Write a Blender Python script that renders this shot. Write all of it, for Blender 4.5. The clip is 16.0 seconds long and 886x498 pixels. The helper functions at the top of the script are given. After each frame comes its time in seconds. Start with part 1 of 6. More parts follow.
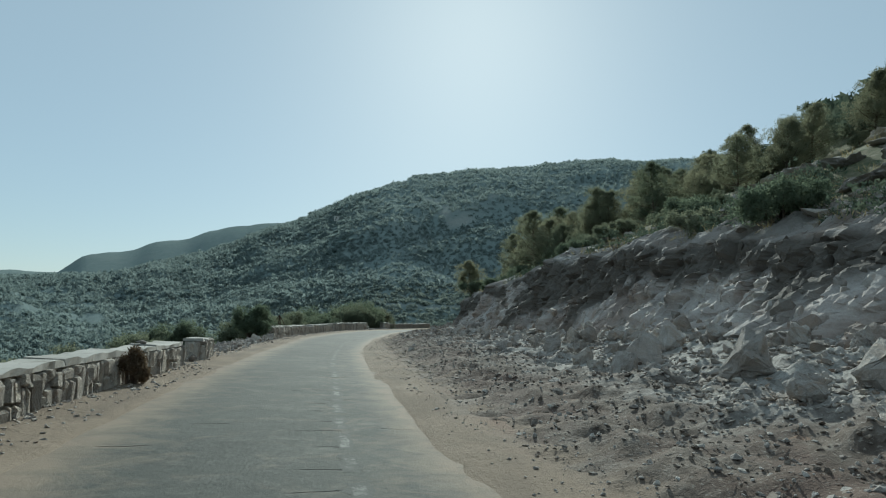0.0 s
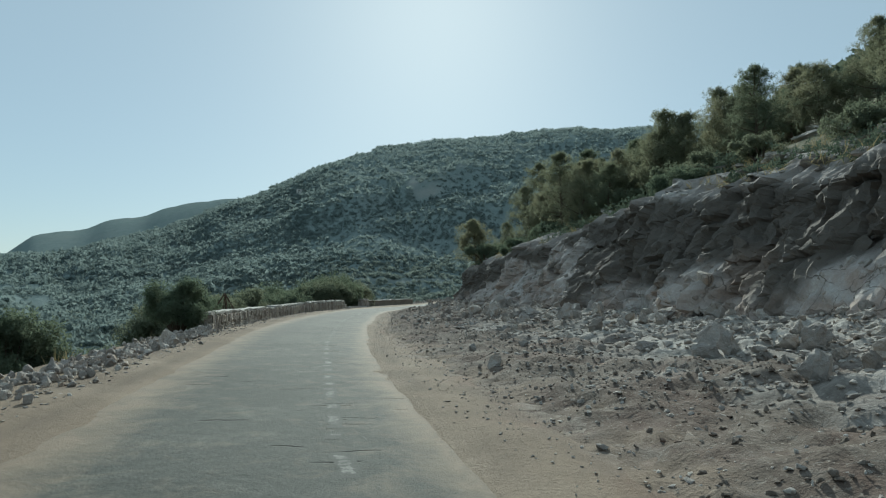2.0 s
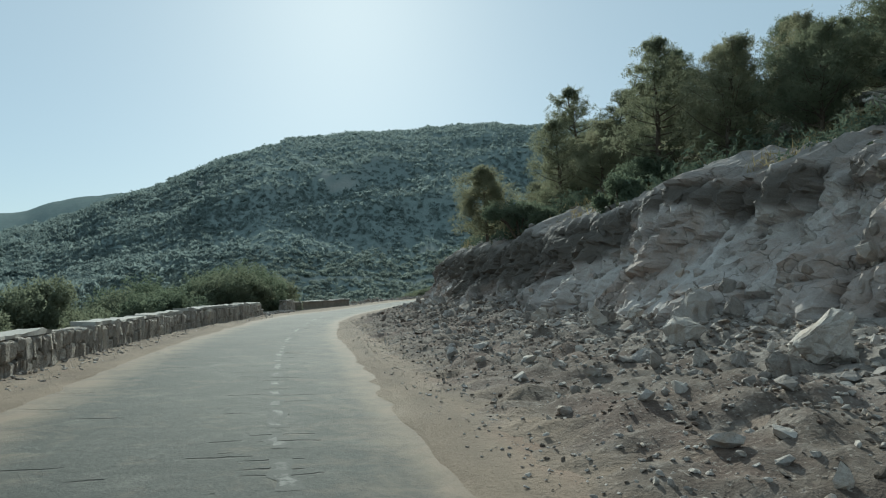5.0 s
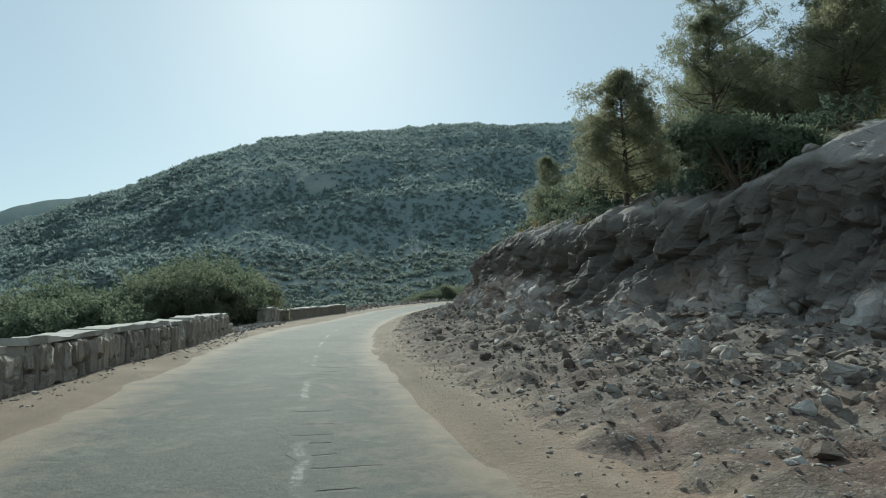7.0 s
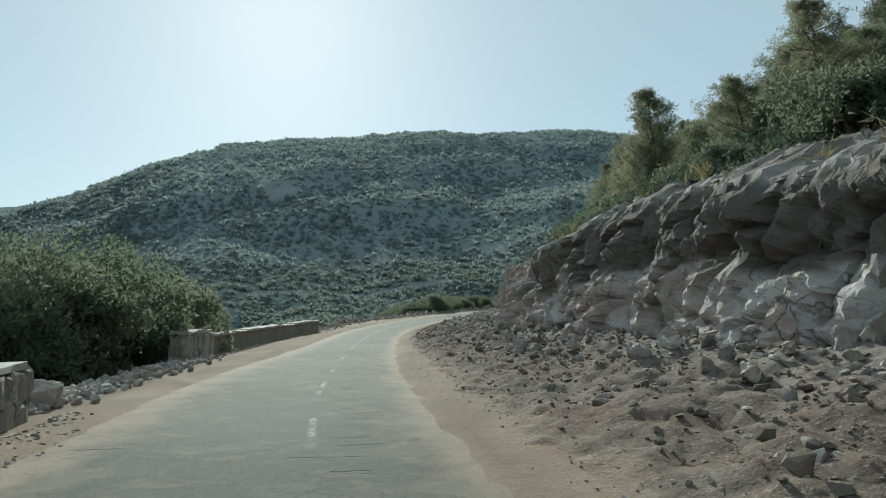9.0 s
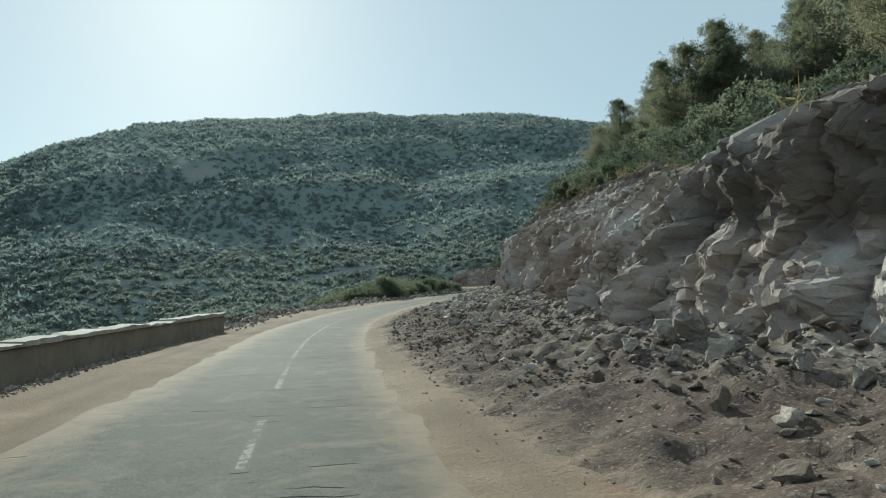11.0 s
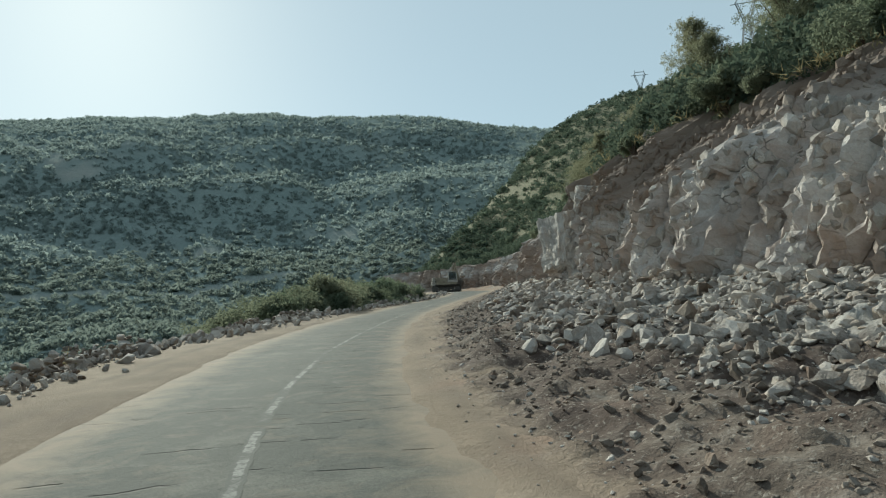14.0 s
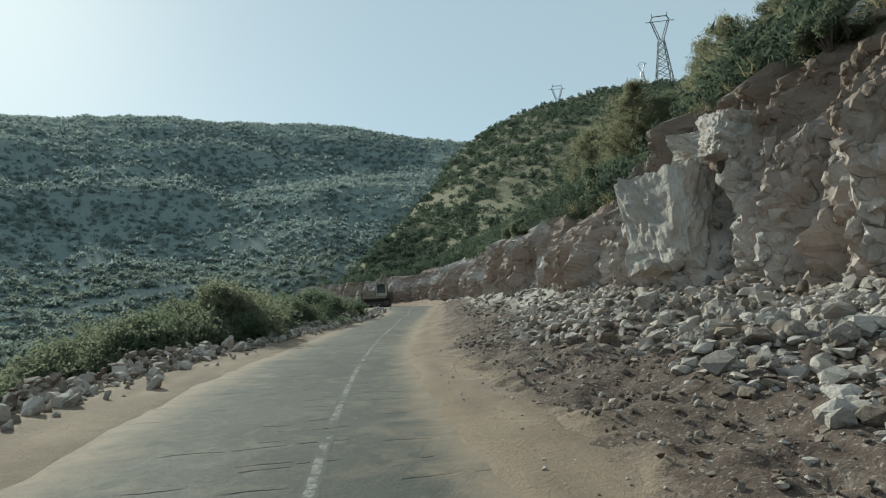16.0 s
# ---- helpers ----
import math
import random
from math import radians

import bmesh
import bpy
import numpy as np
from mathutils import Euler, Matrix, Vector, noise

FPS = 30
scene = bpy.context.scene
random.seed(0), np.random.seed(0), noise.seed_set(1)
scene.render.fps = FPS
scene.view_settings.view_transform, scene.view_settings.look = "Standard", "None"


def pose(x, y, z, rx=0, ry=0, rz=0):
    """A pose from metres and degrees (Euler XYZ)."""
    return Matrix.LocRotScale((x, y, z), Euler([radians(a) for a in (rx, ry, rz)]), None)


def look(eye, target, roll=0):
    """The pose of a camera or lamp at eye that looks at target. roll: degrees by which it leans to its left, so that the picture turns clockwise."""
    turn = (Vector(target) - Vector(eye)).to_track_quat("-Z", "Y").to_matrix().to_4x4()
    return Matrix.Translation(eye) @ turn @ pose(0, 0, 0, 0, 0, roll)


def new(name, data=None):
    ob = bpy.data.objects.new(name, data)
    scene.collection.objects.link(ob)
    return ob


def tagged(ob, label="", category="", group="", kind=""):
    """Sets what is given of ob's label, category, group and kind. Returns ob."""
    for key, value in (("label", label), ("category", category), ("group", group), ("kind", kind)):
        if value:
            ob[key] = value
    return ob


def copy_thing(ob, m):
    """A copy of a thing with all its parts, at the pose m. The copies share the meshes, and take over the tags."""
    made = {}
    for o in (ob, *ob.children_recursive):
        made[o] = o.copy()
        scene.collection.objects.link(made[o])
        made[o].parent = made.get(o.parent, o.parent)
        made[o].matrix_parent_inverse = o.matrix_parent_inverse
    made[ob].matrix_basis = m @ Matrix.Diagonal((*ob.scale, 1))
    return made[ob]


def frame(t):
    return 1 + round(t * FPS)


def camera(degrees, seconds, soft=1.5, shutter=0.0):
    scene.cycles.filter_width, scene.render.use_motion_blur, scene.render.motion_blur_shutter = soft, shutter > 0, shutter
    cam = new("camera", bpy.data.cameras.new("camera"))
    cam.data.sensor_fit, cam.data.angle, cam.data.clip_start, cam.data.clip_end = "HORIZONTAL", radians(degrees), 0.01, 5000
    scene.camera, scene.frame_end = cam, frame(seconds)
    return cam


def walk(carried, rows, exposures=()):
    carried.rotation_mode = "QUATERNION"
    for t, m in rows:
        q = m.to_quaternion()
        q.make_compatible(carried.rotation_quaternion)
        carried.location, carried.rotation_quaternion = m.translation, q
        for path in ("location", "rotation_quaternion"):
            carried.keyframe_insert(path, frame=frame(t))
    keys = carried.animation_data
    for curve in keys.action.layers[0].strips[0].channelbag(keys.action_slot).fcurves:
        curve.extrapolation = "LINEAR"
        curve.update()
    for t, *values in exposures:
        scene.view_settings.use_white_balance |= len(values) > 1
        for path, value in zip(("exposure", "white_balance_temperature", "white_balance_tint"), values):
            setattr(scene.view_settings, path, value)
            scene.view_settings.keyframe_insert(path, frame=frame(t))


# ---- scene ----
cam = camera(66.8, 16.0, soft=1.15)
PATH = [
    (0, (-0.574, 0.938, 1.194), (-0.53, 2.925, 1.413), 2.2),
    (0.5, (-1.18, 4.313, 1.197), (-1.102, 6.303, 1.385), 2.5),
    (1, (-1.732, 7.672, 1.196), (-1.687, 9.662, 1.393), 0.4),
    (1.5, (-2.225, 11.073, 1.222), (-2.176, 13.062, 1.422), -0.4),
    (2, (-2.723, 14.263, 1.274), (-2.571, 16.252, 1.418), 0.9),
    (2.5, (-3.204, 17.857, 1.28), (-3.033, 19.842, 1.458), 0.1),
    (3, (-3.537, 21.406, 1.233), (-3.364, 23.392, 1.398), -1.4),
    (3.5, (-3.801, 25.129, 1.224), (-3.584, 27.11, 1.39), -1.6),
    (4, (-4.192, 28.391, 1.264), (-3.91, 30.364, 1.431), 0.3),
    (4.5, (-4.341, 31.697, 1.268), (-4.093, 33.672, 1.463), -0.3),
    (4.6, (-4.418, 32.414, 1.257), (-4.071, 34.378, 1.407), 0.6),
    (6.8, (-5.136, 47.822, 1.293), (-4.634, 49.753, 1.426), -0.1),
    (7, (-5.147, 49.124, 1.32), (-4.666, 51.059, 1.473), -0.1),
    (7.5, (-5.041, 52.626, 1.334), (-4.474, 54.532, 1.547), 0.5),
    (8, (-4.92, 56.154, 1.355), (-4.347, 58.058, 1.572), 1.8),
    (8.5, (-4.768, 59.763, 1.404), (-4.18, 61.665, 1.588), 1.7),
    (9, (-4.371, 63.346, 1.476), (-3.783, 65.249, 1.662), -0.3),
    (9.2, (-4.189, 64.586, 1.475), (-3.547, 66.471, 1.655), 0.3),
    (11.3, (-1.638, 79.228, 1.399), (-0.814, 81.045, 1.532), -1.1),
    (11.5, (-1.355, 80.627, 1.421), (-0.503, 82.433, 1.529), -0.8),
    (12, (-0.808, 83.73, 1.452), (0.066, 85.522, 1.608), -1.4),
    (12.5, (-0.108, 87.177, 1.478), (0.823, 88.94, 1.639), -1.2),
    (13, (0.668, 90.512, 1.475), (1.621, 92.266, 1.604), -1.1),
    (13.5, (1.619, 93.879, 1.527), (2.597, 95.617, 1.678), -3.0),
    (14, (2.622, 97.158, 1.567), (3.659, 98.861, 1.727), -2.6),
    (14.5, (3.531, 99.999, 1.605), (4.621, 101.667, 1.772), -2.2),
    (15, (4.587, 103.015, 1.701), (5.736, 104.644, 1.854), -1.8),
    (15.5, (5.918, 106.021, 1.776), (7.109, 107.621, 1.927), -2.4),
    (16, (7.321, 108.884, 1.965), (8.576, 110.43, 2.155), -2.8),
]
walk(cam, [(t, look(eye, aim, roll)) for t, eye, aim, roll in PATH],
     exposures=[(0, 0.1, 5700, -5), (3, 0.18, 5750, -5), (6, 0.27, 5800, -4), (11, 0.4, 6050, -4), (16, 0.4, 6150, -3)])

# ---- world, sun ----
SUN_AZ, SUN_EL = 3.6, 27.0          # degrees right of +y, degrees up
world = bpy.data.worlds.new("sky")
scene.world = world
world.use_nodes = True
wn = world.node_tree
wn.nodes.clear()
sky = wn.nodes.new("ShaderNodeTexSky")
sky.sky_type = "NISHITA"
sky.sun_disc = False
sky.sun_elevation = radians(SUN_EL)
sky.sun_rotation = radians(SUN_AZ)
sky.altitude = 600
sky.air_density = 1.0
sky.dust_density = 0.8
sky.ozone_density = 1.5
bg = wn.nodes.new("ShaderNodeBackground")
bg.inputs["Strength"].default_value = 0.03
haze = wn.nodes.new("ShaderNodeMix")
haze.data_type, haze.blend_type = "RGBA", "ADD"
haze.inputs[0].default_value = 1.0
haze.inputs[7].default_value = (9.6, 10.8, 11.3, 1.0)      # thin even haze over the whole sky
wo = wn.nodes.new("ShaderNodeOutputWorld")
wn.links.new(sky.outputs[0], haze.inputs[6])
wn.links.new(haze.outputs[2], bg.inputs["Color"])
wn.links.new(bg.outputs[0], wo.inputs["Surface"])

sun_data = bpy.data.lights.new("sun", "SUN")
sun_data.energy = 4.2
sun_data.angle = radians(0.8)
sun_data.color = (1.0, 0.93, 0.82)
sun = new("sun", sun_data)
_a, _e = radians(SUN_AZ), radians(SUN_EL)
sun.matrix_world = look((0, 0, 60), (-math.sin(_a) * math.cos(_e), -math.cos(_a) * math.cos(_e), 60 - math.sin(_e)))
scene.view_settings.exposure = 0.0

# ---- materials ----
def material(name):
    m = bpy.data.materials.new(name)
    m.use_nodes = True
    nt = m.node_tree
    nt.nodes.clear()
    out = nt.nodes.new("ShaderNodeOutputMaterial")
    return m, nt, out


def node(nt, kind, **sets):
    n = nt.nodes.new(kind)
    for key, value in sets.items():
        key = key.replace("_", " ")
        if key in n.inputs:
            n.inputs[key].default_value = value
    return n


def coords(nt, kind="Object"):
    return nt.nodes.new("ShaderNodeTexCoord").outputs[kind]


def noise_tex(nt, vec, scale, detail=4.0, rough=0.55, distort=0.0):
    n = nt.nodes.new("ShaderNodeTexNoise")
    n.inputs["Scale"].default_value = scale
    n.inputs["Detail"].default_value = detail
    n.inputs["Roughness"].default_value = rough
    n.inputs["Distortion"].default_value = distort
    nt.links.new(vec, n.inputs["Vector"])
    return n.outputs["Fac"]


def ramp(nt, fac, stops):
    r = nt.nodes.new("ShaderNodeValToRGB")
    e = r.color_ramp.elements
    while len(e) < len(stops):
        e.new(0.5)
    for el, (pos, col) in zip(e, stops):
        el.position = pos
        el.color = (*col, 1.0) if len(col) == 3 else col
    nt.links.new(fac, r.inputs["Fac"])
    return r.outputs["Color"]


def grey(nt, fac, lo, hi):
    return ramp(nt, fac, [(lo, (0, 0, 0)), (hi, (1, 1, 1))])


def mix(nt, fac, a, b, blend="MIX"):
    n = nt.nodes.new("ShaderNodeMix")
    n.data_type = "RGBA"
    n.blend_type = blend
    for sock, value in ((n.inputs[0], fac), (n.inputs[6], a), (n.inputs[7], b)):
        if isinstance(value, (int, float)):
            sock.default_value = value
        elif isinstance(value, tuple):
            sock.default_value = (*value, 1.0)
        else:
            nt.links.new(value, sock)
    return n.outputs[2]


def bump(nt, height, strength, distance, under=None):
    b = nt.nodes.new("ShaderNodeBump")
    b.inputs["Strength"].default_value = strength
    b.inputs["Distance"].default_value = distance
    nt.links.new(height, b.inputs["Height"])
    if under is not None:
        nt.links.new(under, b.inputs["Normal"])
    return b.outputs["Normal"]


def finish(nt, out, color, rough=0.9, normal=None, metal=0.0, spec=0.3):
    p = nt.nodes.new("ShaderNodeBsdfPrincipled")
    if isinstance(color, tuple):
        p.inputs["Base Color"].default_value = (*color, 1.0)
    else:
        nt.links.new(color, p.inputs["Base Color"])
    if isinstance(rough, (int, float)):
        p.inputs["Roughness"].default_value = rough
    else:
        nt.links.new(rough, p.inputs["Roughness"])
    p.inputs["Metallic"].default_value = metal
    p.inputs["Specular IOR Level"].default_value = spec
    if normal is not None:
        nt.links.new(normal, p.inputs["Normal"])
    nt.links.new(p.outputs[0], out.inputs["Surface"])
    return p


def attr(nt, name):
    a = nt.nodes.new("ShaderNodeAttribute")
    a.attribute_name = name
    return a


def island(nt):
    return nt.nodes.new("ShaderNodeNewGeometry").outputs["Random Per Island"]


def object_random(nt):
    return nt.nodes.new("ShaderNodeObjectInfo").outputs["Random"]


def rock_material(name, dark, mid, pale, stain, per=None, scale=1.0, shaded_crust=False):
    """Limestone: pale broken faces, grey weathered ones, rusty soil stains, cracks and grain."""
    m, nt, out = material(name)
    vec = coords(nt)
    big = noise_tex(nt, vec, 0.35 * scale, 5, 0.6, 0.6)
    small = noise_tex(nt, vec, 2.6 * scale, 6, 0.65)
    grain = noise_tex(nt, vec, 26 * scale, 4, 0.7)
    base = ramp(nt, small, [(0.28, dark), (0.5, mid), (0.72, pale)])
    weather = ramp(nt, big, [(0.30, dark), (0.50, mid), (0.68, pale)])
    col = mix(nt, 0.55, base, weather)
    col = mix(nt, grey(nt, noise_tex(nt, vec, 0.8 * scale, 4, 0.6, 1.0), 0.52, 0.72), col, stain)
    col = mix(nt, 0.35, col, ramp(nt, grain, [(0.3, (0.35, 0.34, 0.33)), (0.7, (1, 1, 1))]), "MULTIPLY")
    if per is not None:
        tone = ramp(nt, per(nt), [(0.0, (0.62, 0.60, 0.58)), (0.6, (1, 1, 1)), (1.0, (1.18, 1.15, 1.10))])
        col = mix(nt, 1.0, col, tone, "MULTIPLY")
    if shaded_crust:
        # dark weathered crust on the old surfaces of the upper cut, and painted shade
        sep = nt.nodes.new("ShaderNodeSeparateColor")
        nt.links.new(attr(nt, "soil").outputs["Color"], sep.inputs[0])
        crust_shade = mix(nt, grain, mix(nt, small, (0.042, 0.036, 0.031), (0.125, 0.108, 0.092)), mix(nt, big, (0.068, 0.058, 0.050), (0.165, 0.146, 0.126)))
        col = mix(nt, sep.outputs[0], col, crust_shade)
        earth = mix(nt, small, (0.16, 0.105, 0.08), (0.30, 0.225, 0.175))
        col = mix(nt, sep.outputs[1], col, earth)
    n = bump(nt, noise_tex(nt, vec, 1.1 * scale, 3, 0.5, 1.5), 0.4, 0.15)
    if shaded_crust:
        # joints that cut the face into blocks
        wob = nt.nodes.new("ShaderNodeTexNoise")
        wob.inputs["Scale"].default_value = 1.3
        wob.inputs["Detail"].default_value = 4.0
        nt.links.new(vec, wob.inputs["Vector"])
        v = nt.nodes.new("ShaderNodeTexVoronoi")
        v.feature = "DISTANCE_TO_EDGE"
        v.inputs["Scale"].default_value = 1.7
        nt.links.new(mix(nt, 0.8, vec, wob.outputs["Color"], "ADD"), v.inputs["Vector"])
        joint = grey(nt, v.outputs["Distance"], 0.0, 0.032)
        gate = grey(nt, noise_tex(nt, vec, 0.8, 4, 0.65), 0.50, 0.62)
        joint = mix(nt, gate, (1, 1, 1), joint)
        col = mix(nt, joint, (0.15, 0.125, 0.105), col)
        n = bump(nt, joint, 0.6, 0.05, n)
    n = bump(nt, small, 0.7, 0.10, n)
    n = bump(nt, grain, 0.5, 0.02, n)
    finish(nt, out, col, 0.92, n, spec=0.2)
    return m


MAT_CLIFF = rock_material("cliff_limestone", (0.265, 0.23, 0.21), (0.465, 0.418, 0.388), (0.64, 0.61, 0.58), (0.39, 0.30, 0.245), shaded_crust=True)
MAT_PIECES = rock_material("cliff_pieces", (0.24, 0.22, 0.20), (0.44, 0.41, 0.38), (0.61, 0.58, 0.55), (0.37, 0.285, 0.225), island, 1.3, shaded_crust=True)
MAT_PIECE = rock_material("cliff_piece", (0.24, 0.22, 0.20), (0.44, 0.41, 0.38), (0.61, 0.58, 0.55), (0.37, 0.285, 0.225), object_random, 1.3)
MAT_RUBBLE = rock_material("rubble_limestone", (0.27, 0.242, 0.218), (0.45, 0.412, 0.378), (0.60, 0.565, 0.53), (0.36, 0.28, 0.215), island, 2.0)
MAT_CLOD = rock_material("clod_earth", (0.13, 0.102, 0.083), (0.215, 0.178, 0.148), (0.34, 0.305, 0.27), (0.19, 0.13, 0.10), island, 2.0)
MAT_BOULDER = rock_material("boulder_limestone", (0.27, 0.242, 0.218), (0.45, 0.412, 0.378), (0.60, 0.565, 0.53), (0.37, 0.30, 0.24), object_random, 1.6)
MAT_WALLSTONE = rock_material("wall_stone", (0.36, 0.325, 0.285), (0.54, 0.495, 0.44), (0.67, 0.63, 0.58), (0.40, 0.31, 0.245), object_random, 2.2)


def mat_concrete(name, a, b, stain):
    m, nt, out = material(name)
    vec = coords(nt)
    big = noise_tex(nt, vec, 1.3, 5, 0.6, 0.4)
    fine = noise_tex(nt, vec, 30, 4, 0.65)
    col = ramp(nt, big, [(0.3, a), (0.7, b)])
    col = mix(nt, grey(nt, noise_tex(nt, vec, 3.5, 5, 0.7, 0.8), 0.55, 0.75), col, stain)
    col = mix(nt, 0.3, col, ramp(nt, fine, [(0.3, (0.5, 0.5, 0.5)), (0.7, (1, 1, 1))]), "MULTIPLY")
    n = bump(nt, fine, 0.4, 0.01, bump(nt, big, 0.5, 0.05))
    finish(nt, out, col, 0.9, n)
    return m


MAT_COPING = mat_concrete("coping_concrete", (0.33, 0.31, 0.275), (0.50, 0.475, 0.435), (0.22, 0.20, 0.17))
MAT_MORTAR = mat_concrete("wall_mortar", (0.26, 0.23, 0.19), (0.40, 0.36, 0.31), (0.18, 0.155, 0.125))
MAT_PLASTER = mat_concrete("wall_plaster", (0.21, 0.185, 0.15), (0.31, 0.28, 0.235), (0.15, 0.125, 0.10))


def mat_road():
    m, nt, out = material("worn_asphalt")
    vec = coords(nt)
    a = attr(nt, "road")
    sep = nt.nodes.new("ShaderNodeSeparateColor")
    nt.links.new(a.outputs["Color"], sep.inputs[0])
    dust = sep.outputs[0]
    big = noise_tex(nt, vec, 0.28, 5, 0.6, 0.5)
    patch = noise_tex(nt, vec, 1.1, 5, 0.65, 0.4)
    grain = noise_tex(nt, vec, 55, 3, 0.7)
    col = ramp(nt, big, [(0.3, (0.060, 0.064, 0.057)), (0.52, (0.078, 0.082, 0.073)), (0.72, (0.102, 0.104, 0.092))])
    col = mix(nt, grey(nt, patch, 0.56, 0.70), col, (0.124, 0.123, 0.108))
    col = mix(nt, 0.65, col, ramp(nt, grain, [(0.3, (0.40, 0.40, 0.40)), (0.7, (1.25, 1.25, 1.22))]), "MULTIPLY")
    col = mix(nt, 0.4, col, ramp(nt, noise_tex(nt, vec, 9.0, 6, 0.75), [(0.33, (0.62, 0.63, 0.62)), (0.67, (1.28, 1.27, 1.25))]), "MULTIPLY")
    # short cracks across the lane, crowded where the seam has broken up
    place = nt.nodes.new("ShaderNodeCombineXYZ")
    for k, (sock, size) in enumerate(((sep.outputs[2], 1.5), (sep.outputs[1], 2.6))):
        mul = nt.nodes.new("ShaderNodeMath")
        mul.operation = "MULTIPLY"
        mul.inputs[1].default_value = size
        nt.links.new(sock, mul.inputs[0])
        nt.links.new(mul.outputs[0], place.inputs[k])
    wob = nt.nodes.new("ShaderNodeTexNoise")
    wob.inputs["Scale"].default_value = 1.6
    wob.inputs["Detail"].default_value = 4.0
    nt.links.new(vec, wob.inputs["Vector"])
    lane = mix(nt, 0.75, place.outputs[0], wob.outputs["Color"], "ADD")
    v = nt.nodes.new("ShaderNodeTexVoronoi")
    v.inputs["Scale"].default_value = 1.0
    nt.links.new(lane, v.inputs["Vector"])
    away = nt.nodes.new("ShaderNodeVectorMath")
    away.operation = "SUBTRACT"
    nt.links.new(lane, away.inputs[0])
    nt.links.new(v.outputs["Position"], away.inputs[1])
    parts_ = nt.nodes.new("ShaderNodeSeparateXYZ")
    nt.links.new(away.outputs[0], parts_.inputs[0])
    flat = []
    for k, (lo, hi) in enumerate(((0.24, 0.40), (0.018, 0.06))):
        ab = nt.nodes.new("ShaderNodeMath")
        ab.operation = "ABSOLUTE"
        nt.links.new(parts_.outputs[k], ab.inputs[0])
        flat.append(grey(nt, ab.outputs[0], lo, hi))
    crack = mix(nt, 1.0, flat[0], flat[1], "LIGHTEN")
    tint = nt.nodes.new("ShaderNodeSeparateColor")
    nt.links.new(v.outputs["Color"], tint.inputs[0])
    far_on = nt.nodes.new("ShaderNodeMapRange")
    far_on.inputs["From Min"].default_value = 80.0
    far_on.inputs["From Max"].default_value = 100.0
    far_on.inputs["To Min"].default_value = 0.87
    far_on.inputs["To Max"].default_value = 0.70
    nt.links.new(sep.outputs[1], far_on.inputs["Value"])
    off_mid = nt.nodes.new("ShaderNodeMath")
    off_mid.operation = "ABSOLUTE"
    from_line = nt.nodes.new("ShaderNodeMath")
    from_line.operation = "SUBTRACT"
    from_line.inputs[1].default_value = 0.15
    nt.links.new(sep.outputs[2], from_line.inputs[0])
    nt.links.new(from_line.outputs[0], off_mid.inputs[0])
    thin = nt.nodes.new("ShaderNodeMapRange")
    thin.inputs["From Min"].default_value = 0.12
    thin.inputs["From Max"].default_value = 0.6
    thin.inputs["To Min"].default_value = -0.30
    thin.inputs["To Max"].default_value = 0.08
    nt.links.new(off_mid.outputs[0], thin.inputs["Value"])
    bar_at = nt.nodes.new("ShaderNodeMath")
    bar_at.operation = "ADD"
    nt.links.new(far_on.outputs[0], bar_at.inputs[0])
    nt.links.new(thin.outputs[0], bar_at.inputs[1])
    pick = nt.nodes.new("ShaderNodeMath")
    pick.operation = "GREATER_THAN"
    nt.links.new(tint.outputs[0], pick.inputs[0])
    nt.links.new(bar_at.outputs[0], pick.inputs[1])
    inv = mix(nt, pick.outputs[0], (1, 1, 1), crack)
    col = mix(nt, inv, (0.03, 0.029, 0.027), col)
    dn = nt.nodes.new("ShaderNodeMath")
    dn.operation = "MULTIPLY_ADD"
    nt.links.new(noise_tex(nt, vec, 1.9, 7, 0.72, 0.6), dn.inputs[0])
    dn.inputs[1].default_value = 1.9
    dn.inputs[2].default_value = -1.02
    ad = nt.nodes.new("ShaderNodeMath")
    ad.operation = "ADD"
    ad.use_clamp = True
    nt.links.new(dn.outputs[0], ad.inputs[0])
    nt.links.new(dust, ad.inputs[1])
    col = mix(nt, ad.outputs[0], col, mix(nt, big, (0.190, 0.148, 0.108), (0.26, 0.208, 0.155)))
    n = bump(nt, grain, 0.5, 0.012, bump(nt, inv, 0.7, 0.04, bump(nt, noise_tex(nt, vec, 9.0, 6, 0.75), 0.4, 0.03, bump(nt, patch, 0.4, 0.05))))
    finish(nt, out, col, 0.86, n, spec=0.2)
    return m


MAT_ROAD = mat_road()


